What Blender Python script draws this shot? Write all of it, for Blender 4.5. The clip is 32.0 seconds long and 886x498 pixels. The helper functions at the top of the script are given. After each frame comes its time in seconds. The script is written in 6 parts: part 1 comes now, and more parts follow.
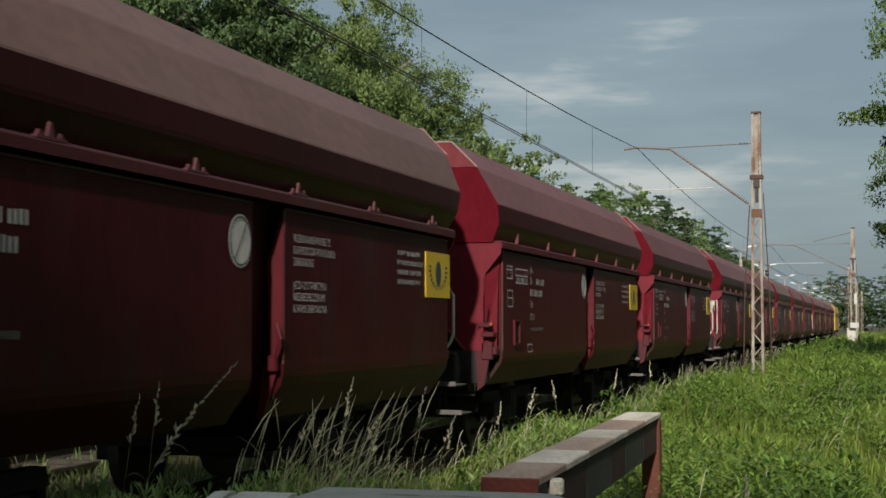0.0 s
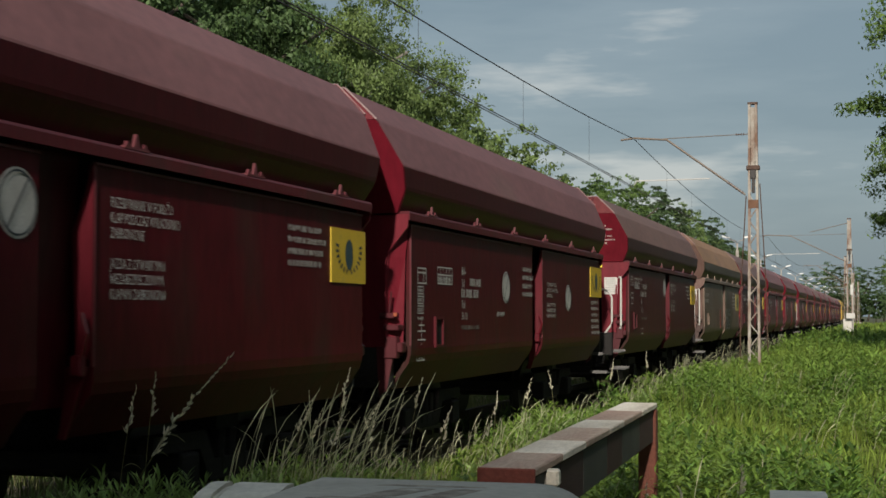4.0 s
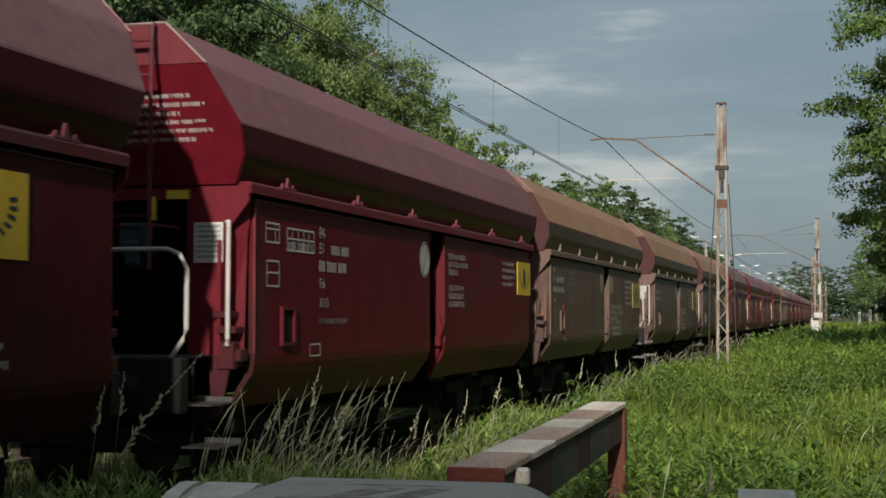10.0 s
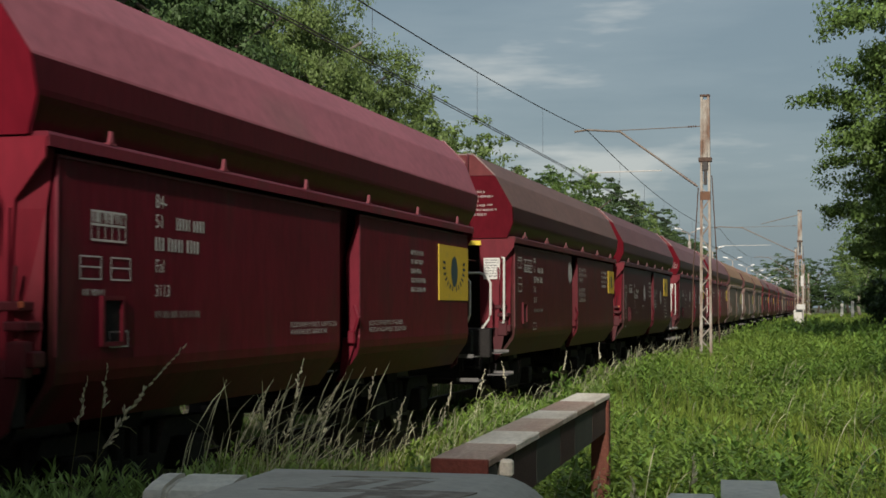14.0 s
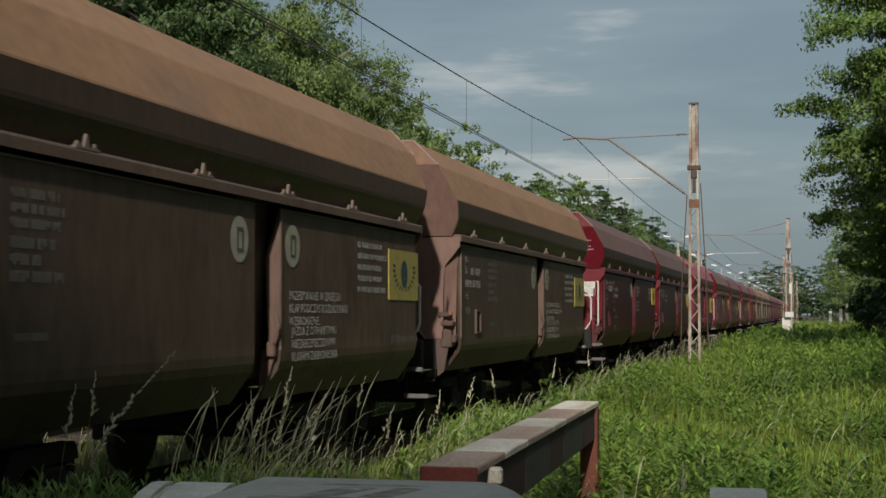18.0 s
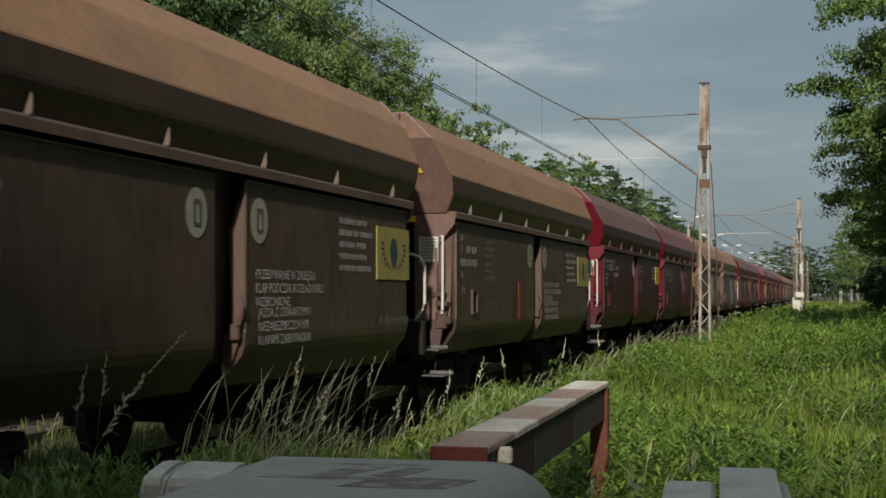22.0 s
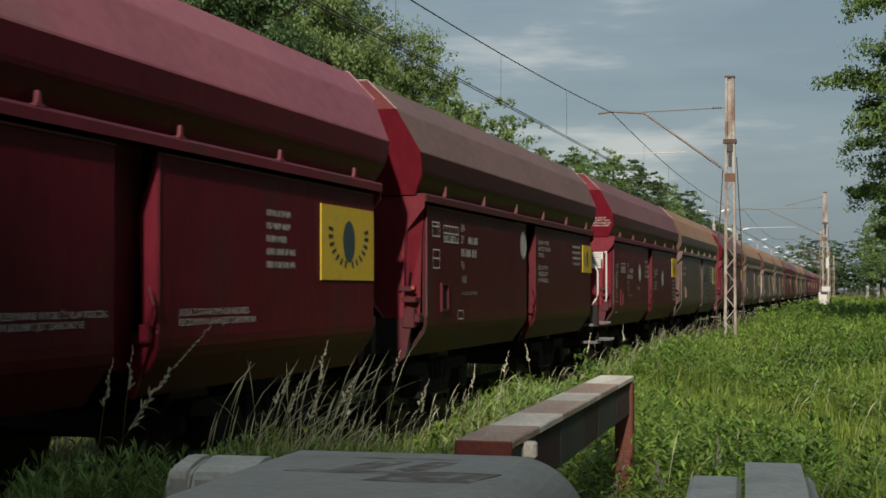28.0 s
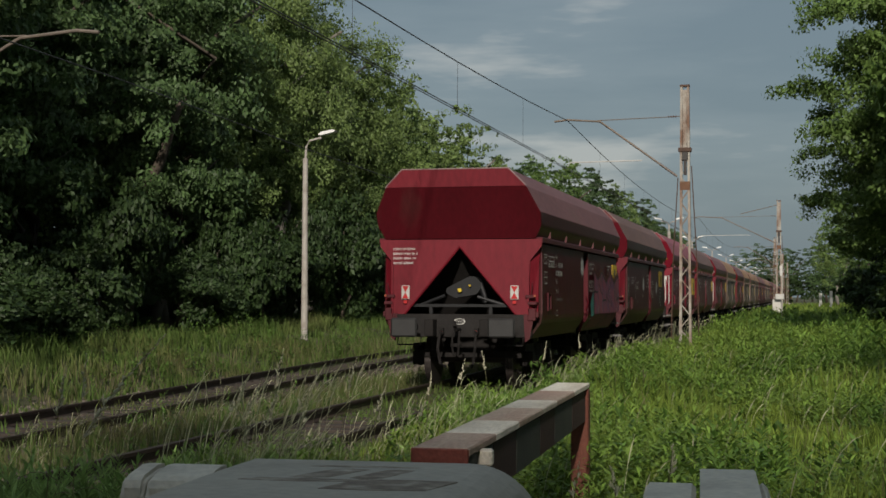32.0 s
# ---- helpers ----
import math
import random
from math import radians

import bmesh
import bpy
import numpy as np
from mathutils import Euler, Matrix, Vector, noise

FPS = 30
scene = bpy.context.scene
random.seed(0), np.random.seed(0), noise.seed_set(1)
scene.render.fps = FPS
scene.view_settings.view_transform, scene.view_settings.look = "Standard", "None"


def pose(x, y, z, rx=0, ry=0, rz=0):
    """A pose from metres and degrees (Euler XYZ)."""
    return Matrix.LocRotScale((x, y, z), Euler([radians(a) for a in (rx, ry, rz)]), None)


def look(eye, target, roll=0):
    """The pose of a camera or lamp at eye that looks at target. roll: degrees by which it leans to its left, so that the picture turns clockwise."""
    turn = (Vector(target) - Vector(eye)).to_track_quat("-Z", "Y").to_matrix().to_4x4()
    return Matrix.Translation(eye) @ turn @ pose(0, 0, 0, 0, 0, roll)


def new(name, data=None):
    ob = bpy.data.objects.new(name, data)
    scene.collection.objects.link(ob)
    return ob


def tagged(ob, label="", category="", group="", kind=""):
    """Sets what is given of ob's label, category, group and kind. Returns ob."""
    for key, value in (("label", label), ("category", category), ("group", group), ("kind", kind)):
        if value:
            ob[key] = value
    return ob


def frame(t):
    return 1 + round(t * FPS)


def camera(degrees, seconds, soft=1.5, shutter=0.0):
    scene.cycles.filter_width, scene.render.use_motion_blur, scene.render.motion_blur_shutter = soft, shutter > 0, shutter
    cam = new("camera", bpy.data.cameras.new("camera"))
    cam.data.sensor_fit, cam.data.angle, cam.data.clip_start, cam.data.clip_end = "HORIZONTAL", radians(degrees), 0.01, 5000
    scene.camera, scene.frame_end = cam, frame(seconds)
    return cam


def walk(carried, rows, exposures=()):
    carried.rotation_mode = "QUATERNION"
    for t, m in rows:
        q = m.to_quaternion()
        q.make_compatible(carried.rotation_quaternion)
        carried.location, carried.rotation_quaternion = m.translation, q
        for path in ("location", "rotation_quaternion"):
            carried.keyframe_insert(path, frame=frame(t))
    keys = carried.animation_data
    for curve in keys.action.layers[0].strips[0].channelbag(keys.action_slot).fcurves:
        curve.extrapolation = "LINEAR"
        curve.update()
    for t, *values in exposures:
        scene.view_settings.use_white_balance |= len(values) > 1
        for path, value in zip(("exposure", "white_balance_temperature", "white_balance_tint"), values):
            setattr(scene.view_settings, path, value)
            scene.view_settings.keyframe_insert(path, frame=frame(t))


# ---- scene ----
EYE_Z = 1.62
cam = camera(34.59, 32.0, soft=1.6, shutter=0.1)

# seconds, turn to the left of the track's direction, tilt upwards (degrees)
LOOKS = [
    (0, 17.05, 3.02), (0.5, 17.04, 2.96), (1, 17.29, 2.82), (1.5, 17.37, 2.86),
    (2, 17.35, 2.92), (2.5, 17.08, 3.03), (3, 16.96, 2.86), (3.5, 16.92, 2.75),
    (5.5, 16.89, 2.25), (6, 16.71, 2.19), (6.5, 16.61, 2.24), (7, 16.44, 2.53),
    (7.5, 16.30, 2.70), (8, 16.18, 2.51), (8.5, 16.15, 2.39), (9, 15.96, 2.58),
    (9.5, 15.74, 2.60), (10, 15.70, 2.62), (10.5, 15.71, 2.54), (11, 15.69, 2.47),
    (11.5, 15.57, 2.49), (12, 15.38, 2.53), (12.5, 15.19, 2.61), (13, 15.06, 2.50),
    (13.5, 15.05, 2.36), (14, 15.05, 2.29), (14.5, 14.96, 2.37), (16.5, 14.98, 2.45),
    (17, 14.79, 2.59), (17.5, 14.65, 2.64), (18, 14.61, 2.60), (18.5, 14.73, 2.36),
    (19, 14.89, 2.18), (19.5, 14.90, 2.02), (20, 14.90, 2.00), (20.5, 14.85, 2.12),
    (21, 14.83, 2.05), (21.5, 14.93, 1.91), (22, 15.01, 1.80), (22.5, 14.99, 1.87),
    (23, 15.20, 1.79), (23.5, 15.24, 1.82), (24, 15.37, 1.78), (24.5, 15.55, 1.69),
    (26.5, 15.82, 1.73), (27, 15.96, 1.72), (27.5, 16.05, 1.57), (28, 16.00, 1.57),
    (28.5, 15.86, 1.70), (29, 15.69, 1.70), (29.5, 15.59, 1.55), (30, 15.43, 1.55),
    (30.5, 15.20, 1.59), (31, 14.92, 1.86), (31.5, 14.54, 1.98), (32, 14.25, 1.88),
]
walk(cam, [(t, pose(0, 0, EYE_Z, 90 + e, 0, a) @ pose(0, 0, 0, 0, 0, 0.17)) for t, a, e in LOOKS],
     exposures=[(0.0, 0.06), (3.5, 0.06), (7.0, 0.0), (14.0, 0.0), (17.0, -0.08), (22.0, -0.08), (24.0, -0.03), (26.5, 0.03), (28.5, 0.03), (30.0, 0.0), (31.0, -0.16), (32.0, -0.3)])

# ---- light ----
SUN_TURN, SUN_HIGH = radians(9), radians(26)      # to the right of straight behind, and height
to_sun = Vector((math.sin(SUN_TURN) * math.cos(SUN_HIGH), -math.cos(SUN_TURN) * math.cos(SUN_HIGH), math.sin(SUN_HIGH)))
sun = new("sun", bpy.data.lights.new("sun", "SUN"))
sun.data.energy, sun.data.angle, sun.data.color = 4.3, radians(1.6), (1.0, 0.92, 0.82)
sun.matrix_world = look(to_sun * 200, (0, 0, 0))


def make_world():
    w = bpy.data.worlds.new("sky")
    scene.world = w
    w.use_nodes = True
    nt = w.node_tree
    nt.nodes.clear()
    n, l = nt.nodes.new, nt.links.new
    sky = n("ShaderNodeTexSky")
    sky.sky_type, sky.sun_disc = "NISHITA", False
    sky.sun_elevation, sky.sun_rotation = SUN_HIGH, radians(180) - SUN_TURN
    sky.air_density, sky.dust_density = 1.2, 2.0
    tc, mp = n("ShaderNodeTexCoord"), n("ShaderNodeMapping")
    mp.inputs["Scale"].default_value = (1.6, 1.6, 9.0)
    no = n("ShaderNodeTexNoise")
    no.inputs["Scale"].default_value, no.inputs["Detail"].default_value, no.inputs["Roughness"].default_value = 1.7, 6, 0.55
    l(tc.outputs["Generated"], mp.inputs["Vector"])
    l(mp.outputs["Vector"], no.inputs["Vector"])
    cr = n("ShaderNodeValToRGB")
    e = cr.color_ramp.elements
    e[0].position, e[0].color = 0.40, (2.4, 3.2, 3.75, 1)
    e[1].position, e[1].color = 0.61, (6.0, 6.35, 6.3, 1)
    mid = e.new(0.53)
    mid.color = (2.95, 3.75, 4.25, 1)
    l(no.outputs["Fac"], cr.inputs["Fac"])
    mx = n("ShaderNodeMix")
    mx.data_type = "RGBA"
    # thinner cloud towards the sun
    sp, mr = n("ShaderNodeSeparateXYZ"), n("ShaderNodeMapRange")
    mr.inputs["From Min"].default_value, mr.inputs["From Max"].default_value = -0.9, 0.3
    mr.inputs["To Min"].default_value, mr.inputs["To Max"].default_value = 0.64, 0.83
    l(tc.outputs["Generated"], sp.inputs["Vector"])
    l(sp.outputs["Y"], mr.inputs["Value"])
    l(mr.outputs["Result"], mx.inputs["Factor"])
    l(sky.outputs["Color"], mx.inputs["A"])
    l(cr.outputs["Color"], mx.inputs["B"])
    bg, out = n("ShaderNodeBackground"), n("ShaderNodeOutputWorld")
    bg.inputs["Strength"].default_value = 0.085
    l(mx.outputs["Result"], bg.inputs["Color"])
    l(bg.outputs["Background"], out.inputs["Surface"])


make_world()

# ---- materials ----
MATS = {}


def mat(name, col, rough=0.6, var=0.25, scale=6.0, fine=60.0, bump=0.0, metal=0.0, tint=None, island=0.0, own=False, dirt=None, dirt_at=0.55, trans=0.0, spec=0.5, stretch=(1, 1, 1)):
    """Base colour with two scales of variation, optional second tint in patches, own: colour of the object times col."""
    if name in MATS:
        return MATS[name]
    m = bpy.data.materials.new(name)
    MATS[name] = m
    m.use_nodes = True
    nt = m.node_tree
    n, l = nt.nodes.new, nt.links.new
    b = nt.nodes["Principled BSDF"]
    b.inputs["Roughness"].default_value = rough
    b.inputs["Metallic"].default_value = metal
    b.inputs["Specular IOR Level"].default_value = spec
    tc, mp = n("ShaderNodeTexCoord"), n("ShaderNodeMapping")
    mp.inputs["Scale"].default_value = stretch
    l(tc.outputs["Object"], mp.inputs["Vector"])
    big, small = n("ShaderNodeTexNoise"), n("ShaderNodeTexNoise")
    big.inputs["Scale"].default_value, big.inputs["Detail"].default_value = scale, 5
    small.inputs["Scale"].default_value, small.inputs["Detail"].default_value = fine, 3
    l(mp.outputs["Vector"], big.inputs["Vector"])
    l(mp.outputs["Vector"], small.inputs["Vector"])
    src = None
    if own:
        oi = n("ShaderNodeObjectInfo")
        mul = n("ShaderNodeMix")
        mul.data_type, mul.blend_type = "RGBA", "MULTIPLY"
        mul.inputs["Factor"].default_value = 1
        mul.inputs["B"].default_value = (*col, 1)
        l(oi.outputs["Color"], mul.inputs["A"])
        src = mul.outputs["Result"]
    if tint or dirt:
        mx = n("ShaderNodeMix")
        mx.data_type = "RGBA"
        rp = n("ShaderNodeMapRange")
        rp.inputs["From Min"].default_value, rp.inputs["From Max"].default_value = dirt_at - 0.12, dirt_at + 0.12
        l(big.outputs["Fac"], rp.inputs["Value"])
        l(rp.outputs["Result"], mx.inputs["Factor"])
        if src:
            l(src, mx.inputs["A"])
        else:
            mx.inputs["A"].default_value = (*col, 1)
        mx.inputs["B"].default_value = (*(tint or dirt), 1)
        src = mx.outputs["Result"]
    add = n("ShaderNodeMath")
    add.operation = "ADD"
    l(big.outputs["Fac"], add.inputs[0])
    l(small.outputs["Fac"], add.inputs[1])
    val = add.outputs["Value"]
    mr = n("ShaderNodeMapRange")
    mr.inputs["From Min"].default_value, mr.inputs["From Max"].default_value = 0.6, 1.4
    mr.inputs["To Min"].default_value, mr.inputs["To Max"].default_value = 1 - var, 1 + var
    l(val, mr.inputs["Value"])
    val = mr.outputs["Result"]
    if island:
        ge = n("ShaderNodeNewGeometry")
        m2 = n("ShaderNodeMapRange")
        m2.inputs["To Min"].default_value, m2.inputs["To Max"].default_value = 1 - island, 1 + island
        l(ge.outputs["Random Per Island"], m2.inputs["Value"])
        mm = n("ShaderNodeMath")
        mm.operation = "MULTIPLY"
        l(val, mm.inputs[0])
        l(m2.outputs["Result"], mm.inputs[1])
        val = mm.outputs["Value"]
    hs = n("ShaderNodeMix")
    hs.data_type, hs.blend_type = "RGBA", "MULTIPLY"
    hs.inputs["Factor"].default_value = 1
    if src:
        l(src, hs.inputs["A"])
    else:
        hs.inputs["A"].default_value = (*col, 1)
    l(val, hs.inputs["B"])
    l(hs.outputs["Result"], b.inputs["Base Color"])
    if bump:
        bp = n("ShaderNodeBump")
        bp.inputs["Strength"].default_value, bp.inputs["Distance"].default_value = bump, 0.02
        l(small.outputs["Fac"], bp.inputs["Height"])
        l(bp.outputs["Normal"], b.inputs["Normal"])
    if trans:
        tr, ms, out = n("ShaderNodeBsdfTranslucent"), n("ShaderNodeMixShader"), nt.nodes["Material Output"]
        ms.inputs["Fac"].default_value = trans
        l(hs.outputs["Result"], tr.inputs["Color"])
        l(b.outputs["BSDF"], ms.inputs[1])
        l(tr.outputs["BSDF"], ms.inputs[2])
        l(ms.outputs["Shader"], out.inputs["Surface"])
    return m


def paint():
    return mat("wagon_paint", (1, 1, 1), 0.45, 0.22, 1.1, 14, 0.06, own=True, dirt=(0.045, 0.024, 0.02), dirt_at=0.7, stretch=(1, 1, 0.35), spec=0.25)


def door_paint():
    return mat("door_paint", (1, 1, 1), 0.42, 0.34, 1.3, 12, 0.07, own=True, dirt=(0.03, 0.02, 0.016), dirt_at=0.66, stretch=(1, 1, 0.32), spec=0.11)


def skirt_paint():
    return mat("bin_skirt_paint", (1, 1, 1), 0.4, 0.3, 1.2, 16, 0.06, own=True, dirt=(0.05, 0.032, 0.027), dirt_at=0.72, spec=0.15, stretch=(1, 0.8, 0.3))


def dusty():
    return mat("weathered_bin_paint", (1, 1, 1), 0.6, 0.24, 0.5, 9, 0.02, own=True, dirt=(0.12, 0.078, 0.065), dirt_at=0.72, stretch=(1, 0.6, 1), spec=0.3)


def grime():
    return mat("black_grime", (0.018, 0.016, 0.015), 0.8, 0.4, 3, 40, 0.2, spec=0.15)


def white_paint():
    return mat("white_marking", (0.5, 0.49, 0.46), 0.6, 0.25, 5, 60)


def rust():
    return mat("rusty_steel", (0.075, 0.042, 0.028), 0.75, 0.4, 4, 50, 0.3)


def grey_steel():
    return mat("grey_paint", (0.34, 0.35, 0.36), 0.55, 0.18, 5, 70, 0.15, dirt=(0.2, 0.19, 0.18), dirt_at=0.6)


def concrete():
    return mat("weathered_concrete", (0.42, 0.39, 0.35), 0.85, 0.25, 3, 50, 0.3, dirt=(0.25, 0.22, 0.19), dirt_at=0.56)


# ---- mesh helpers ----
MESHES = {}


def mesh_of(key, bm, material, smooth=False):
    me = bpy.data.meshes.new(key)
    bm.to_mesh(me)
    bm.free()
    me.materials.append(material)
    if smooth:
        me.polygons.foreach_set("use_smooth", [True] * len(me.polygons))
    return me


def part(name, bm, material, parent=None, label="", smooth=False):
    ob = new(name, mesh_of(name, bm, material, smooth))
    ob.parent = parent
    if label:
        ob["label"] = label
    return ob


def shared(key, make, material, name, parent, label="", at=None, smooth=False, color=None):
    """One mesh under many objects: make() gives the bmesh the first time."""
    if key not in MESHES:
        MESHES[key] = mesh_of(name, make(), material, smooth)
    ob = new(name, MESHES[key])
    ob.parent = parent
    if at is not None:
        ob.matrix_basis = at
    if color:
        ob.color = (*color, 1)
    if label:
        ob["label"] = label
    return ob


def thing(name, label, category, at=None, group="", kind=""):
    ob = new(name)
    ob.empty_display_size = 0.2
    if at is not None:
        ob.matrix_basis = at
    return tagged(ob, label, category, group, kind)


def box(bm, x0, x1, y0, y1, z0, z1, bevel=0.0):
    vs = bmesh.ops.create_cube(bm, size=1.0)["verts"]
    for v in vs:
        v.co = Vector(((x0 + x1) / 2 + v.co.x * (x1 - x0), (y0 + y1) / 2 + v.co.y * (y1 - y0), (z0 + z1) / 2 + v.co.z * (z1 - z0)))
    if bevel:
        es = list({e for v in vs for e in v.link_edges})
        bmesh.ops.bevel(bm, geom=es, offset=bevel, segments=1, affect="EDGES")
    return vs


def boxes(*bs, bevel=0.0):
    bm = bmesh.new()
    for b in bs:
        box(bm, *b, bevel=bevel)
    return bm


def prism(bm, pts, axis, a, b):
    """A closed outline of (u, v) drawn along an axis from a to b. axis y: (x, z); x: (y, z); z: (x, y)."""
    def co(u, v, w):
        return {"y": (u, w, v), "x": (w, u, v), "z": (u, v, w)}[axis]
    lo = [bm.verts.new(co(u, v, a)) for u, v in pts]
    hi = [bm.verts.new(co(u, v, b)) for u, v in pts]
    k = len(pts)
    fs = [bm.faces.new(lo), bm.faces.new(hi)]
    for i in range(k):
        fs.append(bm.faces.new((lo[i], lo[(i + 1) % k], hi[(i + 1) % k], hi[i])))
    bmesh.ops.recalc_face_normals(bm, faces=fs)
    return lo + hi


def tube(bm, pts, r, seg=8):
    """A round bar along points."""
    pts = [Vector(p) for p in pts]
    rings = []
    for i, p in enumerate(pts):
        d = (pts[min(i + 1, len(pts) - 1)] - pts[max(i - 1, 0)]).normalized()
        up = Vector((0, 0, 1)) if abs(d.z) < 0.9 else Vector((1, 0, 0))
        u = d.cross(up).normalized()
        w = u.cross(d)
        rr = r[i] if isinstance(r, (list, tuple)) else r
        rings.append([bm.verts.new(p + (u * math.cos(a) + w * math.sin(a)) * rr) for a in [2 * math.pi * k / seg for k in range(seg)]])
    fs = [bm.faces.new(rings[0][::-1]), bm.faces.new(rings[-1])]
    for a, b in zip(rings, rings[1:]):
        for k in range(seg):
            fs.append(bm.faces.new((a[k], a[(k + 1) % seg], b[(k + 1) % seg], b[k])))
    bmesh.ops.recalc_face_normals(bm, faces=fs)


def tubes(*runs, r=0.02, seg=8):
    bm = bmesh.new()
    for run in runs:
        tube(bm, run, r, seg)
    return bm


def from_arrays(name, verts, faces, material, smooth=False):
    me = bpy.data.meshes.new(name)
    me.from_pydata(verts.tolist() if hasattr(verts, "tolist") else verts, [], faces.tolist() if hasattr(faces, "tolist") else faces)
    me.materials.append(material)
    if smooth:
        me.polygons.foreach_set("use_smooth", [True] * len(me.polygons))
    return me


def sstep(v, a, b):
    t = np.clip((np.asarray(v, float) - a) / (b - a), 0, 1)
    return t * t * (3 - 2 * t)


def ground_z(x, y):
    """Height of the ground; the rails' top is at 0."""
    x, y = np.asarray(x, float), np.asarray(y, float)
    bank = sstep(x, -4.7, -2.9) * (0.05 + 0.2 * sstep(y, 12, 40) + 0.25 * sstep(y, 35, 140))
    right = 0.25 * sstep(x, -1.0, 5.0) + 0.3 * sstep(x, 5, 14)
    left = sstep(-x, 12.6, 15.5) * (0.25 + 0.25 * sstep(y, 15, 45))
    lump = 0.05 * np.sin(x * 1.7 + y * 0.9) + 0.04 * np.sin(y * 2.3 - x * 1.1)
    bed = sstep(x, -4.9, -4.0) + sstep(-x, 12.3, 13.3)
    return -0.27 + 0.27 * bed + bank + right + left + lump * (0.3 + 0.7 * np.clip(bed, 0, 1))


TRACK_X = -5.97


def track2_x(y):
    return -9.75 - 1.55 * float(sstep(y, 10, 42))


# ---- ground, rails ----
def make_ground():
    ys = np.concatenate([np.arange(-60, 0, 6), np.arange(0, 60, 0.6), np.arange(60, 200, 5), np.array([220, 260, 320, 420, 600, 900, 1400, 2500])])
    xs = np.concatenate([np.array([-900, -400, -200, -100, -60, -40, -30]), np.arange(-24, 12, 0.5), np.array([14, 18, 24, 36, 60, 120, 300, 900])])
    X, Y = np.meshgrid(xs, ys)
    Z = ground_z(X, Y)
    Z = np.where(Y > 250, 0.4, Z)
    v = np.stack([X.ravel(), Y.ravel(), Z.ravel()], 1)
    w = len(xs)
    i = np.arange(len(ys) - 1)[:, None] * w + np.arange(w - 1)[None, :]
    f = np.stack([i, i + 1, i + w + 1, i + w], -1).reshape(-1, 4)
    me = from_arrays("ground", v, f, mat("soil_and_grass", (0.045, 0.055, 0.018), 0.95, 0.4, 0.8, 25, 0.5, dirt=(0.1, 0.08, 0.05), dirt_at=0.58), True)
    tagged(new("ground", me), "uneven green grassy ground with bare soil", "ground", kind="structure")


def rail_profile():
    return [(-0.07, 0), (0.07, 0), (0.07, 0.012), (0.012, 0.035), (0.012, 0.12), (0.036, 0.13), (0.036, 0.165), (-0.036, 0.165), (-0.036, 0.13), (-0.012, 0.12), (-0.012, 0.035), (-0.07, 0.012)]


def make_tracks():
    rs = mat("rail_steel", (0.055, 0.038, 0.03), 0.6, 0.35, 5, 60, 0.2, metal=0.3)
    for s in (-1, 1):
        bm = bmesh.new()
        prism(bm, [(u + TRACK_X + s * 0.7535, v - 0.165) for u, v in rail_profile()], "y", -40, 420)
        tagged(part("rail", bm, rs), "long rusty steel rail of the running track", "rail", "rails", "structure")
        ys = [-40, -10, 0] + [3.0 * k for k in range(1, 16)] + [60, 120, 420]
        bm = bmesh.new()
        rings = []
        for y in ys:
            rings.append([bm.verts.new((u + track2_x(y) + s * 0.7535, y, v - 0.22)) for u, v in rail_profile()])
        for a, b in zip(rings, rings[1:]):
            for k in range(12):
                bm.faces.new((a[k], a[(k + 1) % 12], b[(k + 1) % 12], b[k]))
        tagged(part("rail", bm, rs), "rusty steel rail of the overgrown second track", "rail", "rails", "structure")
    # sleepers, each one a piece of the track
    for name, xof, zt, n, lab in (("sleeper", lambda y: TRACK_X, -0.155, 120, "dark wooden sleepers of the running track"), ("sleeper", track2_x, -0.2, 110, "dark wooden sleepers of the second track")):
        bed = thing("track_bed", lab, "track", kind="structure")
        for k in range(n):
            y = -8 + 0.62 * k
            shared("sleeper", lambda: boxes((-1.28, 1.28, -0.12, 0.12, -0.15, 0), bevel=0.012), mat("old_sleeper_wood", (0.05, 0.038, 0.03), 0.9, 0.4, 5, 60, 0.5), "sleeper", bed, at=pose(xof(y), y, zt, 0, 0, 0))
    # ballast
    rng = np.random.default_rng(5)
    n = 26000
    x = np.concatenate([rng.uniform(-8.2, -4.1, n // 4), rng.uniform(-12.6, -8.6, n - n // 4)])
    y = rng.uniform(4, 46, n)
    z = ground_z(x, y) + 0.015
    base = np.array([[1, 0, 0], [-0.5, 0.87, 0], [-0.5, -0.87, 0], [0, 0, 0.9]])
    s = rng.uniform(0.018, 0.045, n)
    a = rng.uniform(0, 6.28, n)
    c, sn = np.cos(a), np.sin(a)
    v = np.stack([np.stack([x + s * (b[0] * c - b[1] * sn), y + s * (b[0] * sn + b[1] * c), z + s * b[2]], 1) for b in base], 1).reshape(-1, 3)
    i = np.arange(n)[:, None] * 4
    f = np.concatenate([i + np.array([0, 1, 3]), i + np.array([1, 2, 3]), i + np.array([2, 0, 3])])
    me = from_arrays("ballast", v, f, mat("ballast_stone", (0.16, 0.13, 0.11), 0.9, 0.3, 3, 60, 0.2, island=0.45))
    tagged(new("ballast", me), "rust-stained grey stone ballast between the rails", "gravel", kind="stuff")


make_ground()
make_tracks()

